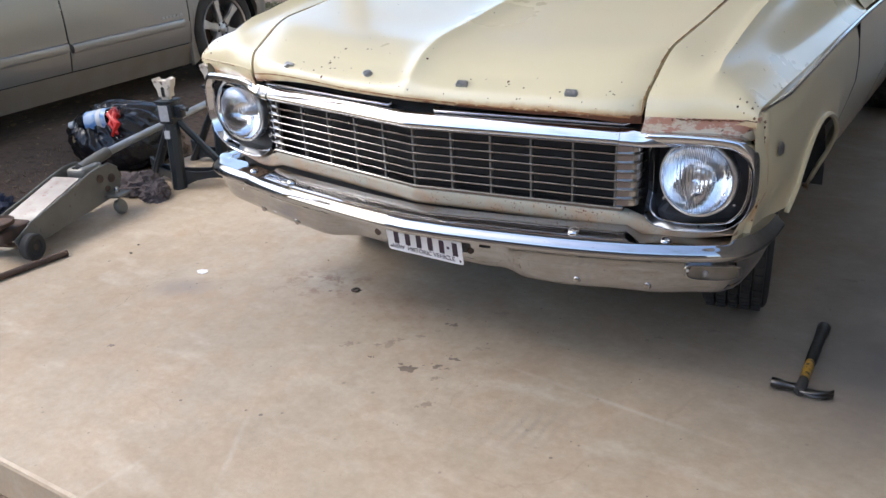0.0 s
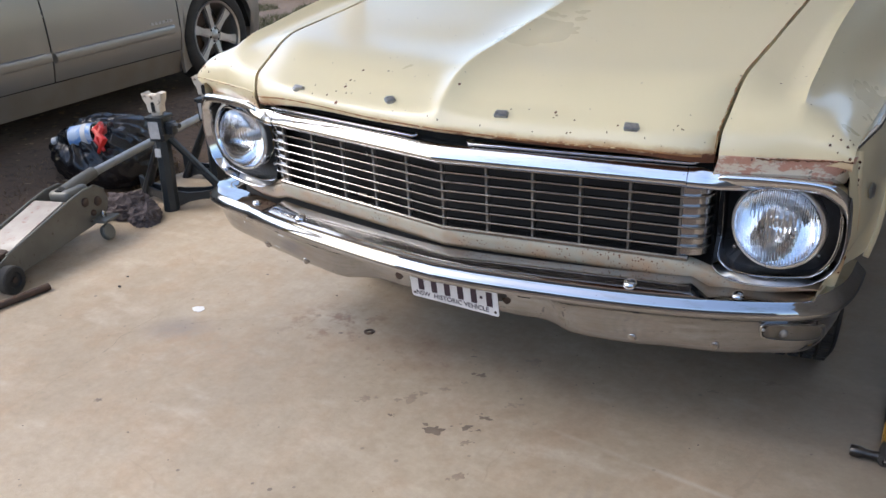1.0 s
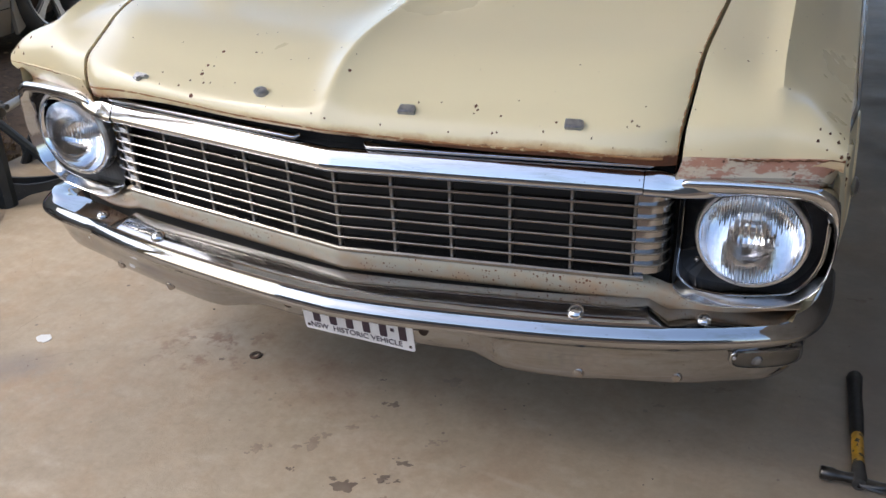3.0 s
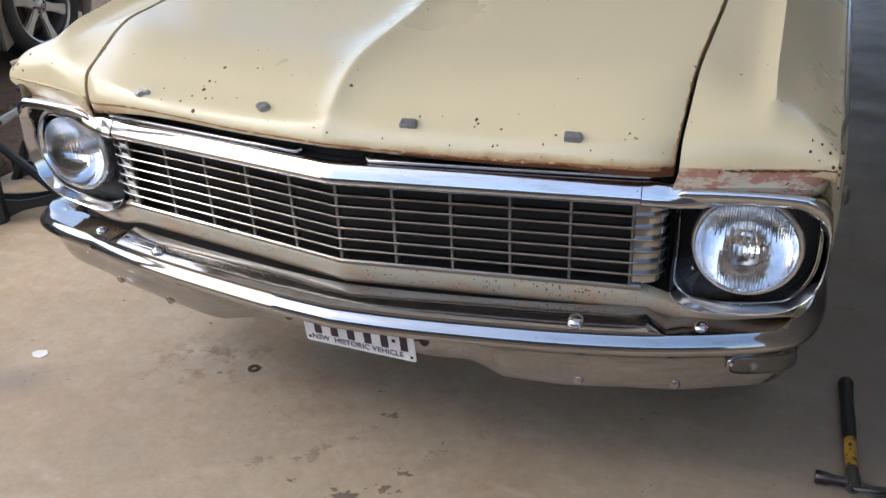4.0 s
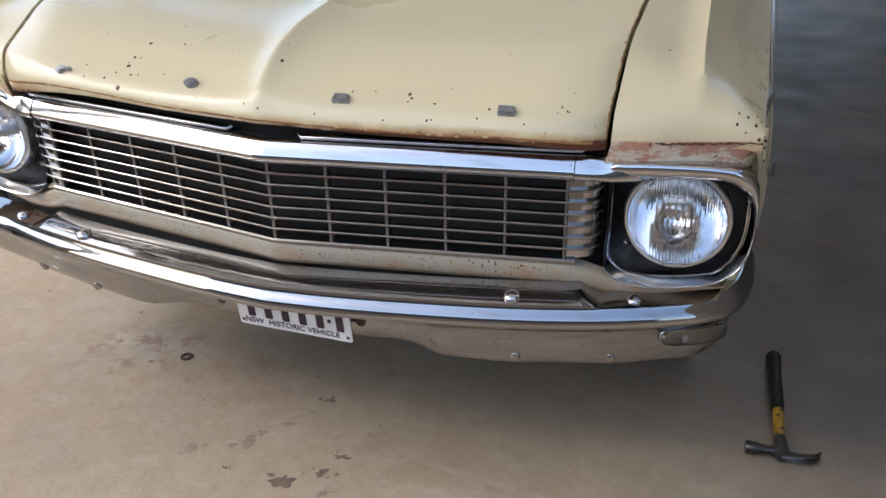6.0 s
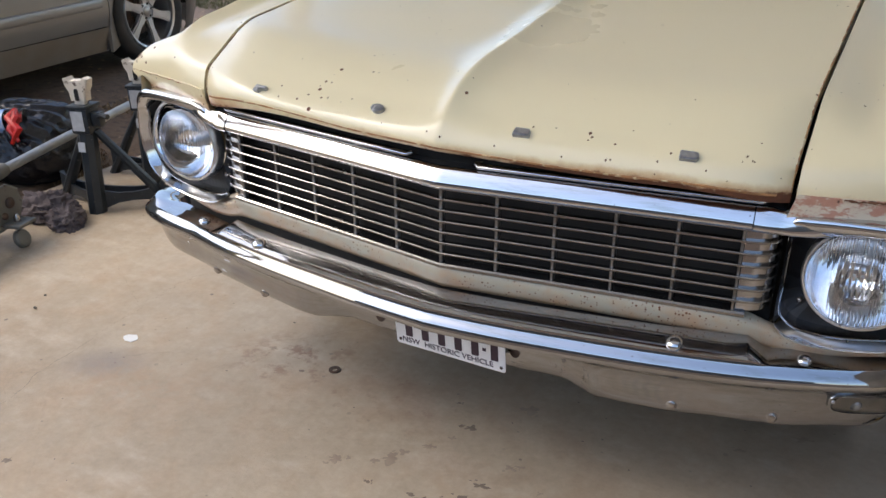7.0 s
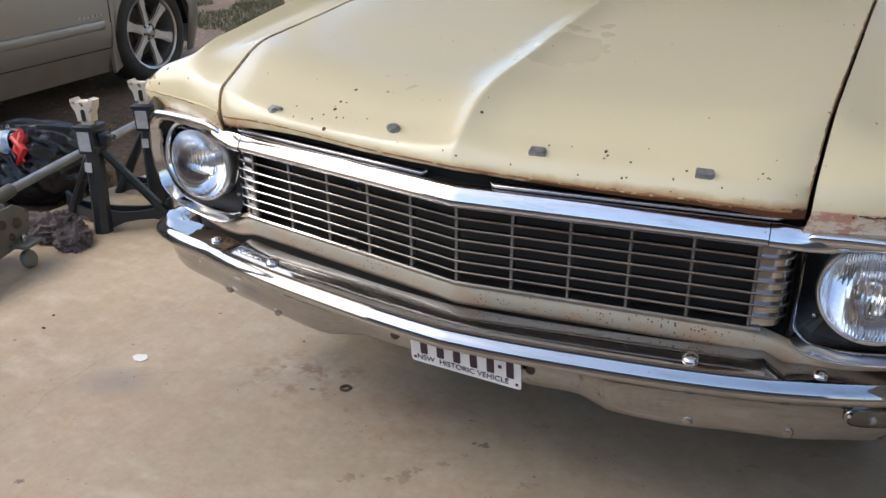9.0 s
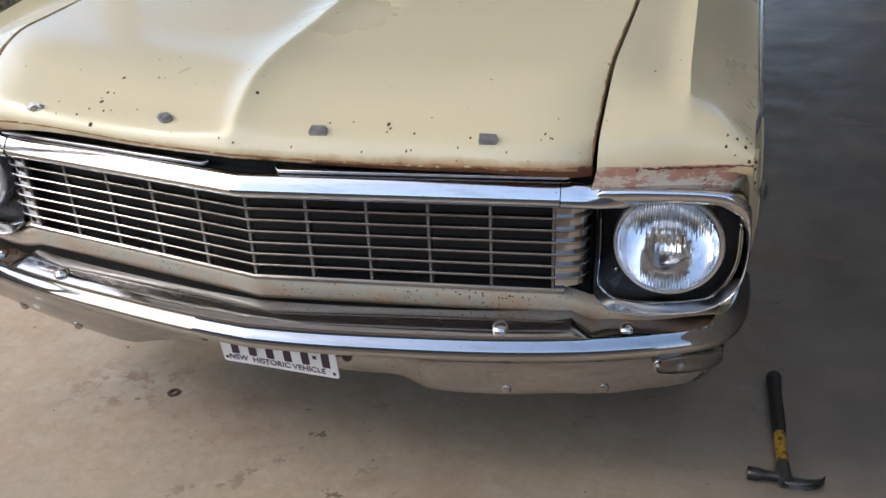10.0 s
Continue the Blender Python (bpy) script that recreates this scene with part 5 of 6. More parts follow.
for k, (x, s, r) in enumerate(((0.286, 4.05, 0.0055), (0.292, 3.75, 0.0035), (0.288, 3.45, 0.003), (0.178, 4.0, 0.003), (0.565, 3.5, 0.0035), (0.575, 3.2, 0.0025), (0.56, 3.1, 0.002), (0.42, 2.4, 0.003), (0.33, 2.0, 0.003), (0.25, 1.8, 0.0025),
                               (-0.28, 3.6, 0.003), (-0.02, 2.2, 0.003), (0.01, 1.9, 0.0035), (0.12, 1.9, 0.0025), (-0.40, 2.5, 0.003), (0.505, 2.1, 0.0025))):
    rust_chip(x, s, r * 0.6, k)


# ---------------------------------------------------------------- silver sedan on the grass
SIL = Matrix.Translation((-3.62, 2.58, 0.14)) @ Matrix.Rotation(radians(6), 4, "Z")
silver = thing("silver_sedan", SIL, "modern silver sedan, dusty along the sills", "car")
WR = 0.33


def silver_floor(y):
    low = 0.145
    for yc in (0.0, -2.775):
        r = 0.37
        if abs(y - yc) < r:
            low = max(low, WR + math.sqrt(r * r - (y - yc) ** 2))
    return low


def silver_x(y, z):
    t = (z - 0.2) / 0.75
    tuck = 0.035 * max(0, 1 - t / 0.3) ** 2
    return 0.06 + 0.03 * math.sin(math.pi * min(1, max(0, t))) - tuck - 0.75 * max(0, (y - 0.37) / 0.55) ** 2 - 0.05 * max(0, (-3.2 - y)) ** 2


def silver_panel(y0, y1, lo=None, hi=0.95, n=24):
    rows = []
    for k in range(n + 1):
        y = y0 + (y1 - y0) * k / n
        low = silver_floor(y) if lo is None else max(lo, silver_floor(y))
        rows.append([Vector((silver_x(y, hi + (low - hi) * j / 12), y, hi + (low - hi) * j / 12)) for j in range(13)])
    return grid(rows, thick=0.004)


def mirrored(bm):
    return turned(bm, Matrix.Translation((-1.7, 0, 0)) @ Matrix.Diagonal((-1, 1, 1, 1)))


for far in (False, True):
    fix = mirrored if far else (lambda b: b)
    d1 = part("front_door", fix(silver_panel(-1.44, -0.405, 0.30)), silver_paint, silver, smooth=60)
    d2 = part("rear_door", fix(silver_panel(-2.42, -1.45, 0.30)), silver_paint, silver, smooth=60)
    part("front_wing", fix(silver_panel(-0.395, 0.92, None, 0.93, 60)), silver_paint, silver, smooth=60)
    part("rear_wing", fix(silver_panel(-3.85, -2.43, None, 0.98, 60)), silver_paint, silver, smooth=60)
    part("sill", fix(silver_panel(-2.42, -0.40, 0.145, 0.293, 30)), sill_dirty, silver, "dusty sill below the doors", smooth=60)
    for d, y0, y1 in ((d1, -1.43, -0.47), (d2, -2.40, -1.46)):
        pts = [(0.094, y0 + (y1 - y0) * k / 8, 0.435 + 0.01 * k / 8) for k in range(9)]
        bar = swept(pts, lambda k: [(-0.006, 0.030), (0.010, 0.026), (0.013, 0.018), (0.013, -0.012), (0.009, -0.024), (-0.006, -0.028)])
        part("door_moulding", fix(bar), silver_paint, d, "silver side moulding")
        part("door_handle", fix(box(0.09, 0.115, y0 + 0.06, y0 + 0.23, 0.775, 0.81, 0.008)), silver_paint, d, "body-coloured door handle")
    if not far:
        for k in range(6):
            part("badge_bar", box(0.0885, 0.0915, -0.66 + 0.034 * k, -0.638 + 0.034 * k, 0.495, 0.512), badge_metal, d1)
    flap = prism([(0, 0), (0.12, 0.02), (0.10, 0.22), (0.05, 0.30), (0.02, 0.30)], -0.01, 0.01, Matrix.Translation((0.05, -0.40, 0.14)) @ Matrix.Rotation(radians(20), 4, "Z") @ Matrix.Rotation(radians(90), 4, "Z") @ Matrix.Rotation(radians(90), 4, "X"))
    part("mud_flap", fix(flap), sill_dirty, silver, "dusty mud flap behind the front wheel")
    for yc in (0.0, -2.775):
        rows = [[Vector((xx, yc + 0.375 * math.cos(a), WR + 0.375 * math.sin(a))) for xx in (0.04, -0.22)] for a in [math.pi * k / 20 for k in range(21)]]
        part("wheel_arch_liner", fix(grid(rows)), shade_black, silver)


def silver_cabin():
    secs = [(0.95, 0.55, 0.55), (0.9, 0.62, 0.62), (0.6, 0.72, 0.80), (-0.25, 0.78, 0.97), (-0.9, 0.60, 1.34), (-1.6, 0.62, 1.40), (-2.4, 0.60, 1.34), (-3.1, 0.74, 1.02), (-3.8, 0.70, 0.98), (-3.9, 0.66, 0.55)]
    rows = []
    for y, hw, top in secs:
        hw *= 1 - 0.6 * max(0, (y - 0.3) / 0.6) ** 1.5
        row = [Vector((-0.85 + s * 0.90 * (hw / 0.78 if y > 0.2 else 1), y, min(top, 0.93) - 0.02)) for s in (-1,)]
        for k in range(9):
            t = -1 + k / 4
            row.append(Vector((-0.85 + hw * t, y, top - 0.04 * t * t)))
        row += [Vector((-0.85 + 0.90 * (hw / 0.78 if y > 0.2 else 1), y, min(top, 0.93) - 0.02))]
        rows.append(row)
    return grid(rows)


part("cabin_shell", silver_cabin(), silver_paint, silver, smooth=50)
part("front_bumper", box(-1.15, -0.55, 0.82, 0.96, 0.22, 0.60, 0.05, 3), silver_paint, silver)
part("rear_bumper", box(-1.55, -0.15, -3.95, -3.8, 0.25, 0.65, 0.05, 3), silver_paint, silver)
part("underbody", box(-1.45, -0.25, -3.7, 0.40, 0.20, 0.40), shade_black, silver, smooth=0)


def silver_wheel(y, x=0.0, sign=1):
    m = Matrix.Translation((x, y, WR)) @ Matrix.Rotation(radians(90 * sign), 4, "Y")
    rim = part("wheel", lathe([(0.215, -0.16), (0.222, 0.045), (0.236, 0.052), (0.24, 0.046), (0.236, 0.038), (0.226, 0.03), (0.216, 0.0), (0.205, -0.16)], 56, m, close=True), alloy_wheel, silver, "six-spoke silver alloy wheel")
    part("tyre", lathe([(0.236, 0.035), (0.245, 0.052), (0.27, 0.062), (0.30, 0.058), (0.322, 0.04), (0.33, 0.015), (0.33, -0.11), (0.318, -0.145), (0.28, -0.165), (0.236, -0.14)], 64, m, close=True), rubber, rim, "black road tyre")
    part("brake_disc", lathe([(0.03, -0.06), (0.15, -0.06), (0.15, -0.075), (0.03, -0.075)], 32, m), rusty_steel, rim)
    part("wheel_back", lathe([(0.01, -0.10), (0.21, -0.10), (0.21, -0.11), (0.01, -0.11)], 32, m), shade_black, rim)
    part("hub", lathe([(0.001, 0.03), (0.024, 0.029), (0.03, 0.024), (0.034, 0.018), (0.06, 0.014), (0.066, 0.0), (0.066, -0.05)], 28, m), alloy_wheel, rim, "silver hub centre")
    for k in range(6):
        a = radians(60 * k + 12)
        out = [(0.045, -0.030), (0.13, -0.024), (0.222, -0.036), (0.222, 0.036), (0.13, 0.024), (0.045, 0.030)]
        s = prism(out, -0.02, 0.022, None, 0.008)
        for v in s.verts:
            v.co.z += 0.012 * (v.co.x / 0.22) ** 2
        part("spoke", turned(s, m @ Matrix.Rotation(a, 4, "Z")), alloy_wheel, rim)
        part("wheel_nut", lathe([(0.001, 0.02), (0.008, 0.02), (0.009, 0.008)], 6, m @ Matrix.Rotation(a + radians(30), 4, "Z") @ Matrix.Translation((0.046, 0, 0))), shade_black, rim)


silver_wheel(0.0), silver_wheel(-2.775), silver_wheel(0.0, -1.70, -1), silver_wheel(-2.775, -1.70, -1)


# ---------------------------------------------------------------- jack stands
def jack_stand():
    s = thing("jack_stand", pose(0, 0, 0), "dark blue-grey steel jack stand with chipped white saddle", "jack stand", group="jack stands")
    hexa = lambda r0, z0, r1, z1, x0=0.0, y0=0.0, x1=0.0, y1=0.0: grid([[Vector((cx + r * math.cos(a), cy + r * math.sin(a), z)) for a in [math.pi / 4 * k + 0.39 for k in range(8)]] for r, z, cx, cy in ((r0, z0, x0, y0), (r0 * 1.0, z0 + 0.002, x0, y0), (r1, z1, x1, y1))], close_cols=True)
    col = hexa(0.038, 0.0, 0.036, 0.40, 0.0, -0.03, -0.01, 0.02)
    bmesh.ops.holes_fill(col, edges=col.edges)
    part("main_leg", col, stand_paint, s)
    part("collar", turned(box(-0.042, 0.042, -0.042, 0.042, 0.33, 0.445, 0.008), Matrix.Translation((-0.01, 0.015, 0))), stand_paint, s)
    part("collar_ring", turned(box(-0.047, 0.047, -0.047, 0.047, 0.432, 0.448, 0.004), Matrix.Translation((-0.01, 0.015, 0))), stand_paint, s)
    part("sticker", box(-0.042, 0.012, -0.0285, -0.0275, 0.345, 0.425), label_white, s, "faded pale label")
    part("sticker", turned(box(-0.016, 0.016, -0.001, 0.001, -0.02, 0.02), Matrix.Translation((-0.012, -0.036, 0.28)) @ Matrix.Rotation(radians(-7), 4, "X")), label_white, s, "torn pale label")
    feet = ((-0.25, 0.10), (0.25, 0.12))
    for fx, fy in feet:
        leg = hexa(0.027, 0.0, 0.020, 0.34, fx, fy, fx * 0.10, 0.02)
        bmesh.ops.holes_fill(leg, edges=leg.edges)
        part("brace", leg, stand_paint, s)
        part("tie_plate", grid([[Vector((fx * u, -0.03 + (fy + 0.03) * u, lo)), Vector((fx * u, -0.03 + (fy + 0.03) * u, hi))] for u, lo, hi in ((0.0, 0.0, 0.13), (0.14, 0.012, 0.085), (0.3, 0.028, 0.072), (0.5, 0.032, 0.068), (0.7, 0.028, 0.072), (0.86, 0.012, 0.085), (1.0, 0.0, 0.12))], thick=0.012), stand_paint, s)
        part("gusset", grid([[Vector((0.0, -0.02, 0.02)), Vector((0.0, -0.02, 0.10))], [Vector((fx * 0.22, (fy - 0.02) * 0.22, 0.02)), Vector((fx * 0.22, (fy - 0.02) * 0.22, 0.06))]], thick=0.006), stand_paint, s)
    part("tie_plate", grid([[Vector((-0.25 + 0.5 * u, 0.10 + 0.02 * u, lo)), Vector((-0.25 + 0.5 * u, 0.10 + 0.02 * u, hi))] for u, lo, hi in ((0.0, 0.0, 0.12), (0.1, 0.012, 0.085), (0.3, 0.03, 0.07), (0.5, 0.034, 0.066), (0.7, 0.03, 0.07), (0.9, 0.012, 0.085), (1.0, 0.0, 0.12))], thick=0.012), stand_paint, s)
    # ratchet post and saddle
    part("ratchet_post", turned(box(-0.022, 0.022, -0.016, 0.016, 0.40, 0.52, 0.003), Matrix.Translation((-0.01, 0.015, 0))), white_chip, s)
    out = [(-0.034, 0), (0.034, 0), (0.037, 0.035), (0.050, 0.058), (0.056, 0.088), (0.036, 0.094), (0.026, 0.082), (-0.026, 0.082), (-0.036, 0.094), (-0.056, 0.088), (-0.050, 0.058), (-0.037, 0.035)]
    sad = prism(out, -0.022, 0.022, Matrix.Translation((-0.01, 0.015, 0.462)) @ FRONT, 0.004)
    part("saddle", sad, white_chip, s, "chipped white forked saddle")
    part("saddle_slot", prism(rounded([(-0.009, 0.004, 0.008), (0.009, 0.004, 0.008), (0.009, 0.05, 0.008), (-0.009, 0.05, 0.008)], 4), 0.0, 0.0245, Matrix.Translation((-0.01, 0.015, 0.462)) @ FRONT), shade_black, s)
    part("pawl", turned(box(-0.012, 0.03, -0.02, 0.02, 0.36, 0.42, 0.006), Matrix.Translation((0.045, 0.01, 0))), stand_paint, s)
    part("pawl_lever", tube([(0.06, 0.0, 0.40), (0.085, -0.005, 0.41), (0.115, -0.01, 0.405)], [0.010, 0.009, 0.012], 8), stand_paint, s)
    return s


first_stand = jack_stand()
first_stand.matrix_basis = pose(-2.07, 0.76, 0, 0, 0, 14)
copy_thing(first_stand, pose(-2.13, 1.12, 0, 0, 0, 20))


# ---------------------------------------------------------------- trolley jack
jack = thing("trolley_jack", pose(-1.93, -0.19, 0, 0, 0, 15), "grey steel trolley jack with pale cover plate and long pipe handle", "trolley jack")


def jack_side(x):
    out = [(-0.03, 0.035), (0.30, 0.055), (0.56, 0.075), (0.62, 0.10), (0.645, 0.15), (0.63, 0.20), (0.58, 0.232), (0.50, 0.232), (0.42, 0.218), (0.20, 0.168), (0.04, 0.135), (-0.05, 0.10)]
    bm = prism([(-p[0], p[1]) for p in out], 0, 0.008, None, 0.0015)
    return turned(bm, Matrix(((0, 0, 1, x), (-1, 0, 0, 0), (0, 1, 0, 0), (0, 0, 0, 1))))


for x in (-0.008, -0.195):
    part("side_plate", jack_side(x), jack_grey, jack)
    part("plate_flange", tube([(x + 0.004, 0.04, 0.136), (x + 0.004, 0.20, 0.169), (x + 0.004, 0.42, 0.219), (x + 0.004, 0.50, 0.233), (x + 0.004, 0.58, 0.233), (x + 0.004, 0.63, 0.20)], 0.006, 6), jack_grey, jack)
    xo = x + (0.010 if x > -0.1 else -0.004)
    for y, z, r in ((0.50, 0.185, 0.020), (0.575, 0.165, 0.022), (0.535, 0.125, 0.014)):
        part("pivot_bolt", lathe(dome(r, 0.012), 12, Matrix.Translation((xo, y, z)) @ Matrix.Rotation(radians(90 if x > -0.1 else -90), 4, "Y")), rusty_steel, jack)
for x in (0.03, -0.225):
    w = part("front_wheel", lathe([(0.012, -0.022), (0.03, -0.022), (0.05, -0.022), (0.056, -0.016), (0.056, 0.016), (0.05, 0.022), (0.032, 0.022), (0.028, 0.014), (0.012, 0.016), (0.001, 0.018)], 28, Matrix.Translation((x, 0.0, 0.056)) @ Matrix.Rotation(radians(90), 4, "Y")), rubber, jack, "black rolling wheel")
part("front_axle", tube([(-0.24, 0, 0.056), (0.05, 0, 0.056)], 0.012, 10), rusty_steel, jack)
cover = grid([[Vector((x, y, z)) for x in (-0.175, -0.168, -0.035, -0.028)] for y, z in ((0.10, 0.125), (0.115, 0.145), (0.41, 0.218), (0.43, 0.21))], thick=0.012)
part("cover_plate", cover, jack_top, jack, "pale worn cover plate")
part("lift_arm", box(-0.155, -0.05, -0.06, 0.30, 0.075, 0.13, 0.015), rusty_steel, jack)
part("saddle", lathe([(0.02, 0.10), (0.03, 0.145), (0.062, 0.150), (0.072, 0.158), (0.074, 0.172), (0.068, 0.174), (0.064, 0.163), (0.002, 0.161)], 28, Matrix.Translation((-0.10, -0.03, 0.0))), rusty_steel, jack, "rusty round lifting saddle")
part("rear_yoke", box(-0.155, -0.045, 0.46, 0.60, 0.18, 0.240, 0.022, 3), jack_grey, jack)
part("yoke_slot", box(-0.115, -0.085, 0.47, 0.53, 0.237, 0.243), shade_black, jack, smooth=0)
part("castor_bracket", turned(box(-0.03, 0.075, -0.05, 0.05, 0.085, 0.10, 0.005), Matrix.Translation((0.0, 0.56, 0))), jack_grey, jack)
part("castor_pin", lathe(dome(0.013, 0.03), 12, Matrix.Translation((0.03, 0.56, 0.10))), bolt_metal, jack)
part("castor", lathe([(0.004, -0.013), (0.03, -0.013), (0.036, -0.008), (0.036, 0.008), (0.03, 0.013), (0.004, 0.013)], 20, Matrix.Translation((0.045, 0.545, 0.036)) @ Matrix.Rotation(radians(70), 4, "Y")), jack_grey, jack, "small castor wheel")
part("handle_socket", tube([(-0.10, 0.50, 0.228), (-0.10, 0.60, 0.24), (-0.10, 0.70, 0.25)], [0.026, 0.028, 0.027], 14), jack_grey, jack)
part("handle", tube([(-0.10, 0.68, 0.248), (-0.10, 1.0, 0.26), (-0.09, 1.75, 0.285)], 0.019, 14), galvanised, jack, "long galvanised pipe handle")

# steel bar on the floor
rod = thing("steel_bar", pose(-1.80, -0.10, 0.014), "short rusty steel bar lying on the slab", "steel bar")
part("bar", tube([(0, 0.0, 0), (-0.012, -0.1, 0), (-0.05, -0.46, 0)], 0.014, 12), rusty_steel, rod)

# ---------------------------------------------------------------- rubbish bag, bottle and rags
bag = thing("rubbish_bag", pose(-2.77, 0.98, 0.0, 0, 0, 25), "full black plastic rubbish bag tied in red, on the earth", "rubbish bag")


def bag_mesh():
    bm = bmesh.new()
    bmesh.ops.create_icosphere(bm, subdivisions=6, radius=1)
    tie = Vector((-0.25, -0.45, 0.85)).normalized()
    for v in bm.verts:
        d = v.co.normalized()
        u = d - tie * d.dot(tie)
        ang = math.atan2(u.dot(tie.orthogonal().normalized()), u.dot(tie.cross(tie.orthogonal().normalized()))) if u.length > 1e-4 else 0
        near = max(0, d.dot(tie)) ** 2
        pleat = (near + 0.25) * 0.035 * math.sin(ang * 17 + 3 * noise.noise(d * 2.5)) + (near + 0.2) * 0.018 * math.sin(ang * 31 + 4 * noise.noise(d * 3)) + 0.12 * noise.noise(d * 1.6) + 0.035 * (abs(noise.noise(d * 3.5)) * 2 - 0.5) + 0.010 * (abs(noise.noise(d * 8)) * 2 - 0.5)
        w = 1 + pleat
        v.co = Vector((d.x * 0.30, d.y * 0.27, d.z * 0.215)) * w
        v.co.z = max(v.co.z, -0.13)
    turned(bm, Matrix.Translation((0, 0, 0.13)))
    return bm


part("liner", bag_mesh(), bin_plastic, bag, smooth=75)
part("tie", tube([(0.05, -0.15, 0.335), (0.08, -0.20, 0.31), (0.06, -0.235, 0.27), (0.10, -0.255, 0.22)], [0.012, 0.022, 0.018, 0.008], 8), red_tie, bag, "red drawstring")
part("tie", tube([(0.06, -0.16, 0.34), (0.04, -0.20, 0.315), (0.10, -0.24, 0.27), (0.07, -0.262, 0.21)], [0.01, 0.016, 0.02, 0.008], 8), red_tie, bag, "red drawstring")

bottle = thing("plastic_bottle", Matrix.Translation((-2.745, 0.815, 0.275)) @ pose(0, 0, 0, 0, -98, 24) @ Matrix.Scale(1.18, 4), "crushed clear plastic bottle with blue label on the bag", "bottle")
part("shell", lathe([(0.003, -0.13), (0.04, -0.13), (0.046, -0.12), (0.044, -0.05), (0.047, 0.0), (0.046, 0.06), (0.03, 0.10), (0.015, 0.12), (0.014, 0.14), (0.003, 0.14)], 24), bottle_clear, bottle)
part("label_band", lathe([(0.0465, -0.06), (0.049, -0.06), (0.049, 0.05), (0.0465, 0.05)], 24, close=True), bottle_blue, bottle, "blue and white paper label")
part("label_stripe", lathe([(0.0488, -0.035), (0.0505, -0.035), (0.0505, -0.012), (0.0488, -0.012)], 24, close=True), paper_white, bottle, "white label stripe")
part("cap", lathe([(0.003, 0.155), (0.016, 0.155), (0.017, 0.13), (0.003, 0.13)], 16), paper_white, bottle)

rag = thing("rag", pose(-2.20, 0.60, 0.0, 0, 0, 20), "crumpled dirty brown-grey rag on the slab", "rag")
part("cloth", crumpled(0.13, 0.09, 0.085, 3, 5, 0.26, 3.6), rag_cloth, rag, smooth=70)
rag2 = thing("rag", pose(-2.07, 0.58, 0.0, 0, 0, -30), "crumpled dirty brown-grey rag on the slab", "rag")
part("cloth", crumpled(0.10, 0.07, 0.06, 8, 5, 0.26, 3.8), rag_cloth, rag2, smooth=70)
navy = thing("cloth_bundle", pose(-2.62, -0.02, -0.02), "dark navy cloth bundle beside the jack", "cloth")
part("cloth", crumpled(0.22, 0.16, 0.12, 5, 5, 0.25, 3.0), navy_cloth, navy, smooth=70)

# ---------------------------------------------------------------- hammer
ham = thing("claw_hammer", pose(1.040, 0.174, 0.0, 0, 0, 1.6) @ Matrix.Scale(1.03, 4), "claw hammer with black grip and worn yellow band", "hammer")
part("grip", turned(grid([[Vector((rx * math.cos(a), y, 0.021 + rz * math.sin(a))) for a in [2 * math.pi * k / 14 for k in range(14)]] for y, rx, rz in ((0.135, 0.0125, 0.0135), (0.15, 0.0145, 0.0165), (0.21, 0.0155, 0.0185), (0.27, 0.0145, 0.017), (0.33, 0.0165, 0.019), (0.355, 0.018, 0.0205), (0.362, 0.016, 0.018), (0.366, 0.006, 0.007))], close_cols=True), Matrix.Identity(4)), grip_black, ham, "black rubber grip")
part("band", grid([[Vector((rx * math.cos(a), y, 0.021 + rz * math.sin(a))) for a in [2 * math.pi * k / 14 for k in range(14)]] for y, rx, rz in ((0.035, 0.0115, 0.014), (0.05, 0.012, 0.0145), (0.10, 0.0125, 0.015), (0.138, 0.0125, 0.0145))], close_cols=True), hammer_yellow, ham, "worn yellow band")
part("socket", grid([[Vector((rx * math.cos(a), y, 0.021 + rz * math.sin(a))) for a in [2 * math.pi * k / 14 for k in range(14)]] for y, rx, rz in ((-0.018, 0.004, 0.006), (-0.016, 0.013, 0.015), (0.0, 0.016, 0.018), (0.02, 0.014, 0.0165), (0.042, 0.0125, 0.0155))], close_cols=True), rubber, ham)
part("poll", lathe([(0.002, 0.072), (0.0125, 0.072), (0.0145, 0.069), (0.0145, 0.05), (0.0115, 0.042), (0.0105, 0.025), (0.014, 0.0), (0.002, -0.004)], 24, Matrix.Translation((0, 0, 0.021)) @ Matrix.Rotation(radians(-90), 4, "Y")), hammer_steel, ham, "polished striking face")
for off in (-0.006, 0.006):
    claw = [(0.0, -0.004, 0.016), (0.02, -0.009, 0.0145), (0.04, -0.012, 0.011), (0.058, -0.009, 0.008), (0.07, -0.002, 0.005), (0.078, 0.008, 0.003)]
    bm = grid([[Vector((x, y + w * math.cos(a) * 0.9, 0.021 + off * (x / 0.05 if x < 0.05 else 1) + 0.006 * math.sin(a))) for a in [2 * math.pi * k / 10 for k in range(10)]] for x, y, w in claw], close_cols=True)
    part("claw", bm, hammer_steel, ham, "curved dark claw")

# ---------------------------------------------------------------- far things across the yard
yard_box = thing("storage_box", pose(-6.7, 7.3, 0.12, 0, 0, -8), "dark brown steel storage box standing on the grass", "storage box")
part("body", box(-1.15, 1.15, -0.35, 0.35, 0.06, 0.85, 0.06, 3), brown_mat, yard_box)
part("lid", box(-1.18, 1.18, -0.38, 0.38, 0.85, 0.92, 0.02), brown_mat, yard_box)
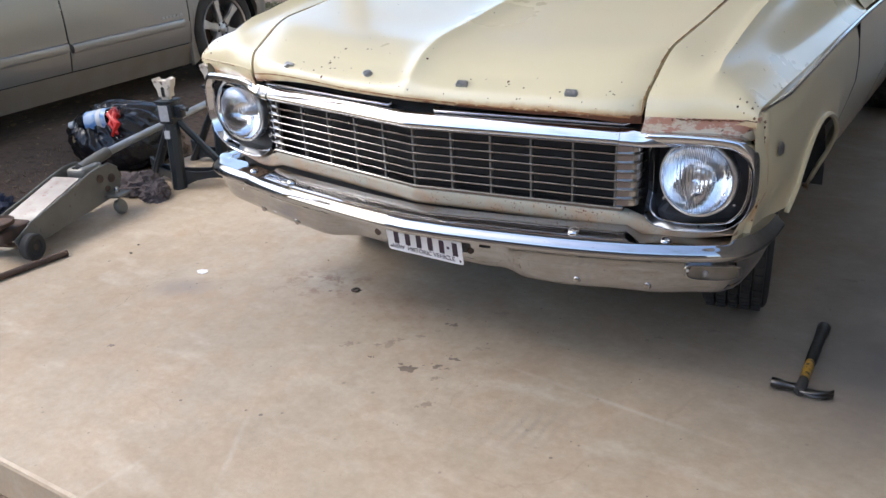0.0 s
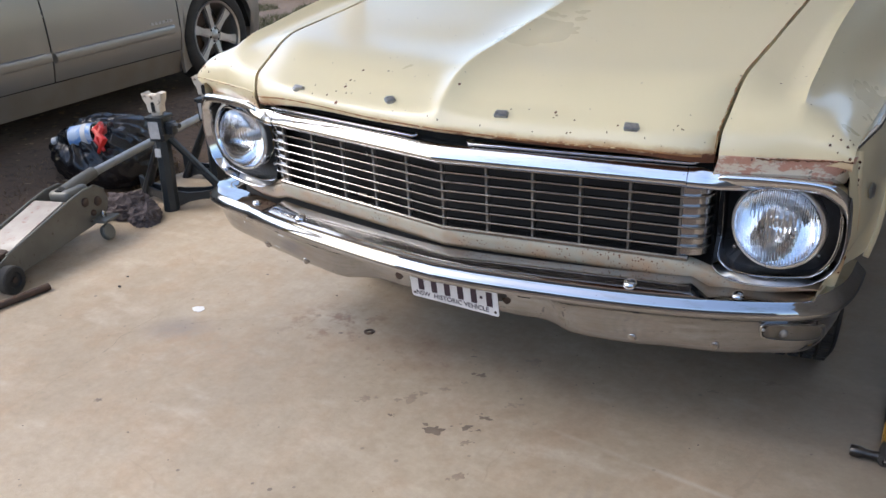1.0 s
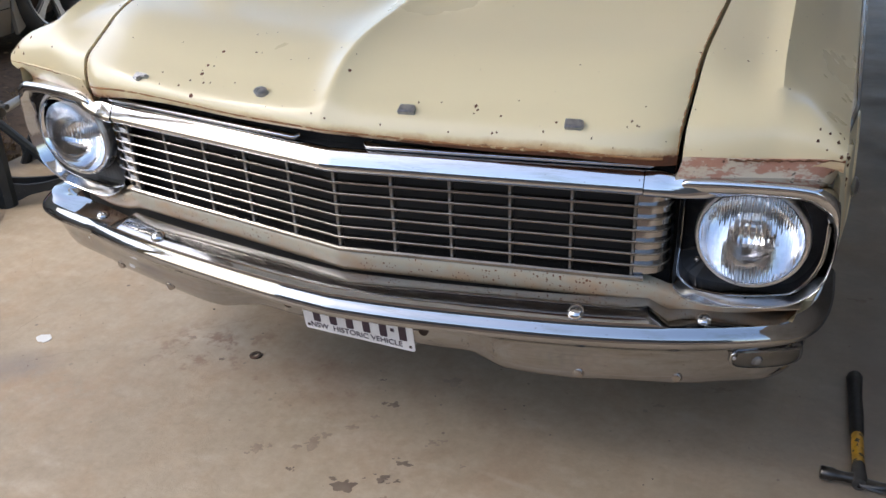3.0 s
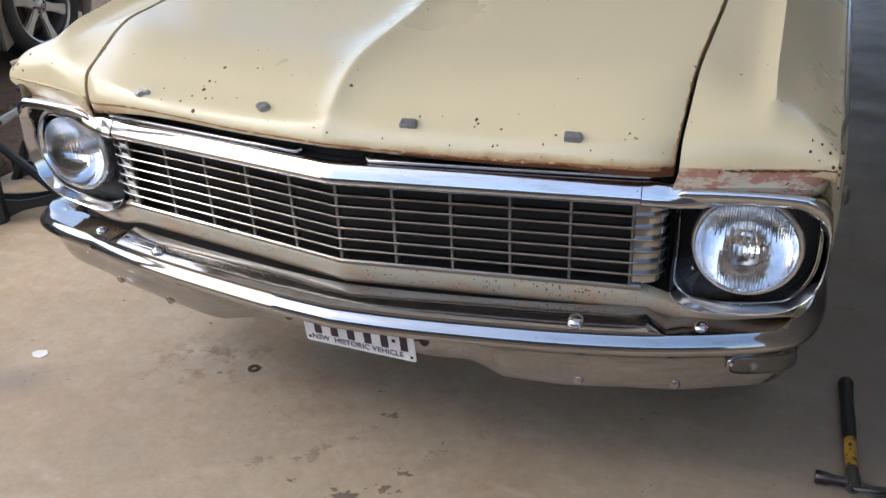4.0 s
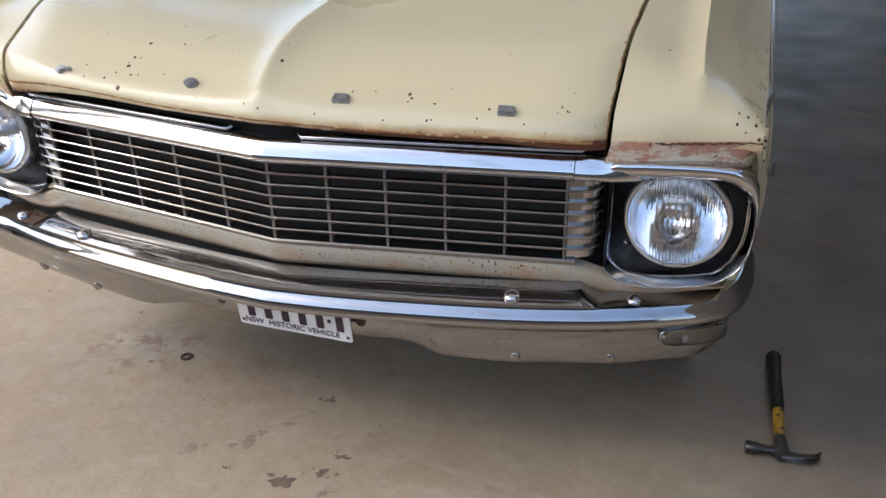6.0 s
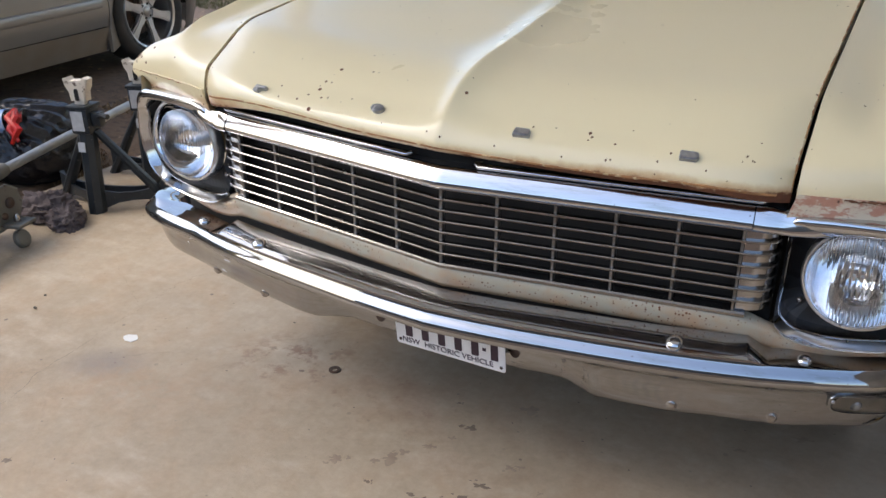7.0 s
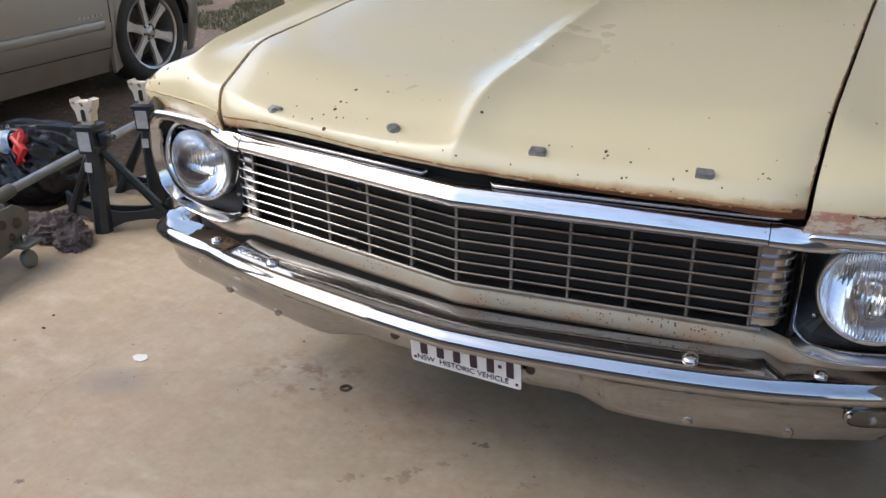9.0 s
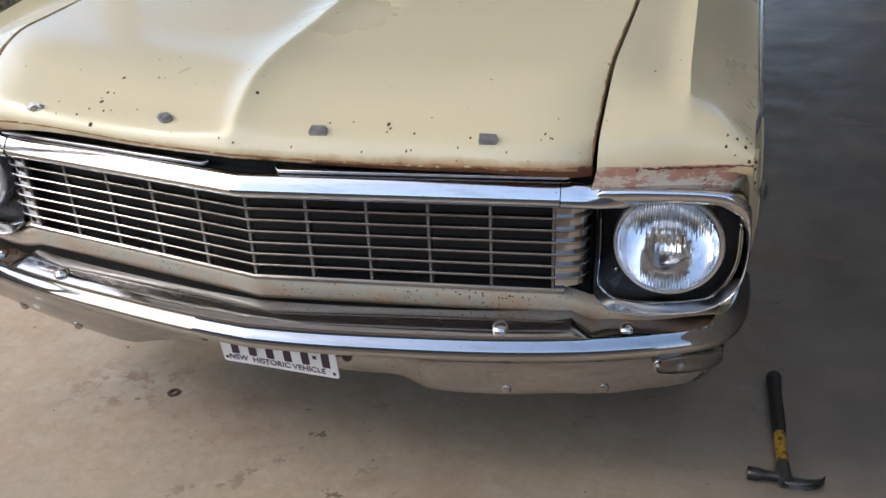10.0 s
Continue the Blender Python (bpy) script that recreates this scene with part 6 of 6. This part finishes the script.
for x in (-1.0, 1.0):
    part("foot", box(x - 0.06, x + 0.06, -0.3, 0.3, 0.0, 0.07, 0.01), brown_mat, yard_box)


def rock(x, y, r, seed):
    o = thing("rock", pose(x, y, ground_height(x, y) - 0.03, 0, 0, seed * 50), "rough grey garden rock", "rock", group="garden rocks")
    part("stone", crumpled(r, r * 0.8, r * 0.7, seed, 3, 0.35, 1.8), stone_mat, o, smooth=0)


for k, (x, y, r) in enumerate(((-5.3, 7.2, 0.2), (-4.95, 7.5, 0.28), (-5.7, 7.0, 0.12), (-4.5, 7.6, 0.25))):
    rock(x, y, r, k + 1)


def blades(name, count, x0, x1, y0, y1, height, mat, label, seed, mask=None):
    rng = random.Random(seed)
    verts, faces = [], []
    while len(faces) < count:
        x, y = rng.uniform(x0, x1), rng.uniform(y0, y1)
        if noise.noise(Vector((x * 0.9, y * 0.9, seed))) < -0.05 or (mask and not mask(x, y)):
            continue
        z, a, h = ground_height(x, y), rng.uniform(0, 6.28), height * rng.uniform(0.4, 1.2)
        lean = Vector((rng.uniform(-1, 1), rng.uniform(-1, 1), 0)) * h * 0.7
        d = Vector((math.cos(a), math.sin(a), 0)) * rng.uniform(0.003, 0.007)
        p = Vector((x, y, z - 0.01))
        k = len(verts)
        verts += [p - d, p + d, p + lean + Vector((0, 0, h))]
        faces.append((k, k + 1, k + 2))
    me = bpy.data.meshes.new(name)
    me.from_pydata(verts, [], faces)
    me.materials.append(mat)
    return tagged(new(name, me), label, "grass", kind="stuff")


litter_mat = material("dry_leaves", (0.20, 0.13, 0.07), 0.9, 0.0, second=(0.34, 0.26, 0.17), scale=40)
off_slab = lambda x, y: not (SLAB_X0 - 0.01 < x and SLAB_Y0 - 0.05 < y)
under_car = lambda x, y: off_slab(x, y) and not (-5.5 < x < -3.15 and -1.5 < y < 3.6)
blades("grass", 36000, -8.0, -2.6, 3.4, 9.0, 0.06, grass_mat, "patchy dry green grass beside the car", 4, under_car)
blades("grass", 5000, -3.6, -2.52, 0.9, 3.2, 0.03, litter_mat, "dry straw and leaf litter on the earth", 9, under_car)
blades("grass", 2500, -3.4, -2.52, -1.0, 0.9, 0.025, litter_mat, "dry straw and leaf litter on the earth", 11, under_car)


def litter(name, count, area, size, mat, label, seed, z=None):
    """Scattered flat crumbs: leaves, grit."""
    rng = random.Random(seed)
    verts, faces = [], []
    for _ in range(count):
        x, y = rng.uniform(area[0], area[1]), rng.uniform(area[2], area[3])
        zz = (z if z is not None else ground_height(x, y)) + 0.003
        r, a = size * rng.uniform(0.4, 1.3), rng.uniform(0, 6.28)
        k = len(verts)
        for j in range(5):
            t = a + j * 1.2566
            verts.append((x + r * math.cos(t) * (1 if j % 2 else 0.6), y + r * math.sin(t) * 0.7, zz + rng.uniform(0, r * 0.5)))
        faces.append(tuple(range(k, k + 5)))
    me = bpy.data.meshes.new(name)
    me.from_pydata(verts, [], faces)
    me.materials.append(mat)
    return tagged(new(name, me), label, "litter", kind="stuff")


litter("fallen_leaves", 1600, (-6.5, -2.55, -1.0, 7.5), 0.02, litter_mat, "small dry leaves scattered on the earth", 21)


# ---------------------------------------------------------------- marks and crumbs on the slab
def blot(x, y, r, stretch, turn, seed, mat, name="oil_drip", label="dark dried oil drip on the concrete"):
    rng = random.Random(seed)
    bm = bmesh.new()
    lobes = [(0.0, 0.0, r)] + [(rng.uniform(-1.5, 1.5) * r * stretch, rng.uniform(-1.4, 1.4) * r, r * rng.uniform(0.16, 0.5)) for _ in range(4)]
    n = 26
    for j, (cx, cy, size) in enumerate(lobes):
        ring = []
        for k in range(n):
            a = 2 * math.pi * k / n
            rr = size * max(0.25, 0.8 + 1.0 * noise.noise(Vector((math.cos(a) * 1.5, math.sin(a) * 1.5, seed * 1.3 + j))) + rng.uniform(-0.16, 0.16))
            p = Vector((cx + rr * math.cos(a) * stretch, cy + rr * math.sin(a), 0))
            p.rotate(Euler((0, 0, turn)))
            ring.append(bm.verts.new((p.x, p.y, 0.0010 + 0.0001 * j)))
        mid = Vector((cx, cy, 0))
        mid.rotate(Euler((0, 0, turn)))
        top = bm.verts.new((mid.x, mid.y, 0.0014 + 0.0001 * j))
        for k in range(n):
            bm.faces.new((ring[k], ring[(k + 1) % n], top))
    ob = part(name, bm, mat, smooth=0)
    ob.location = (x, y, 0)
    tagged(ob, label, "stain", group="oil drips")


MARKS = ((-0.007, 0.097, 0.016, 1.4, 0.6, 0), (0.017, -0.190, 0.022, 1.6, 0.3, 0), (0.108, -0.086, 0.013, 1.8, 0.1, 0), (-0.239, -0.156, 0.020, 1.3, 0.2, 1), (-0.127, -0.094, 0.026, 1.3, 0.7, 1), (0.142, 0.001, 0.012, 1.6, 0.2, 1), (0.165, 0.012, 0.008, 1.4, 0.7, 1),
         (0.087, -0.146, 0.018, 1.5, 0.5, 0), (-0.070, -0.014, 0.012, 1.5, 0.8, 1), (-0.028, 0.042, 0.008, 1.6, 0.9, 1), (0.099, 0.235, 0.022, 1.3, 0.1, 1), (0.24, -0.05, 0.007, 1.3, 0.4, 1), (0.12, -0.20, 0.014, 1.4, 0.9, 1), (0.17, -0.33, 0.018, 1.4, 1.2, 1), (-0.13, -0.19, 0.007, 1.5, 0.4, 0), (-0.95, -0.52, 0.012, 1.6, 0.8, 0), (-0.70, 0.18, 0.010, 1.8, 0.3, 1), (-0.60, 0.22, 0.012, 1.4, 1.0, 1), (-0.55, 0.12, 0.007, 1.5, 0.5, 0), (-0.08, 0.18, 0.006, 1.5, 0.3, 0), (0.735, 0.417, 0.012, 2.2, 0.2, 1), (0.605, 0.307, 0.012, 1.6, 0.5, 1), (1.046, 0.962, 0.016, 1.8, 0.1, 0))
for k, (x, y, r, s, a, faint) in enumerate(MARKS):
    blot(x, y, r * 0.78, s, a, k + 1, old_drip if faint else oil_stain)
for k, (x, y, r) in enumerate(((1.38, 2.68, 0.06), (1.55, 1.7, 0.03), (1.2, 1.3, 0.03), (1.45, 1.5, 0.02))):
    blot(x, y, r, 2.0, 0.0, 40 + k, oil_stain)
washer = thing("washer", pose(-0.468, 0.165, 0), "small rusty steel washer on the floor", "washer")
part("ring", lathe([(0.008, 0.001), (0.017, 0.001), (0.017, 0.004), (0.008, 0.004)], 20, close=True), rusty_steel, washer)
flake = thing("paint_flake", pose(-1.126, 0.035, 0) @ Matrix.Scale(0.95, 4), "white paint flake lying on the slab", "flake")
part("chip", prism([(-0.030, -0.004), (-0.020, -0.013), (-0.004, -0.021), (0.006, -0.018), (0.017, -0.021), (0.025, -0.006), (0.024, 0.007), (0.011, 0.017), (0.003, 0.022), (-0.011, 0.016), (-0.023, 0.012)], 0.001, 0.0028), paper_white, flake)
for x, y, r, seed in ((-1.554, 0.030, 0.0075, 3), (-1.603, 0.107, 0.006, 5), (-0.735, 0.330, 0.004, 8)):
    pebble = thing("pebble", pose(x, y, r * 0.55), "small dark pebble lying on the slab", "pebble", group="pebbles")
    part("stone", crumpled(r, r * 0.75, r * 0.55, seed, 2, 0.3, 1.6), grit_dark, pebble, smooth=0)
litter("floor_grit", 260, (-2.3, 1.6, -0.95, 1.2), 0.0035, oil_stain, "dark grit and crumbs scattered on the slab", 33, 0.0)


# ---------------------------------------------------------------- hairline crack wandering over the slab
def crack(x0, y0, x1, y1, seed):
    rng = random.Random(seed)
    n = 46
    left, right = [], []
    for k in range(n + 1):
        t = k / n
        side = 0.030 * noise.noise(Vector((t * 5, seed, 0))) + 0.010 * noise.noise(Vector((t * 17, seed, 4))) + rng.uniform(-0.002, 0.002)
        x, y = x0 + (x1 - x0) * t + side, y0 + (y1 - y0) * t + 0.3 * side
        half = 0.0002 + 0.0010 * rng.random() ** 3 * math.sin(math.pi * t) ** 0.5
        left.append(Vector((x - half, y, 0.0012))), right.append(Vector((x + half, y, 0.0012)))
    part("crack", grid([left, right]), oil_stain, slab, "hairline crack in the concrete", smooth=0)


crack(-1.15, -0.62, -1.27, 0.25, 2)
crack(-1.27, 0.25, -1.24, 0.50, 5)
crack(-1.27, 0.20, -1.62, 0.42, 7)
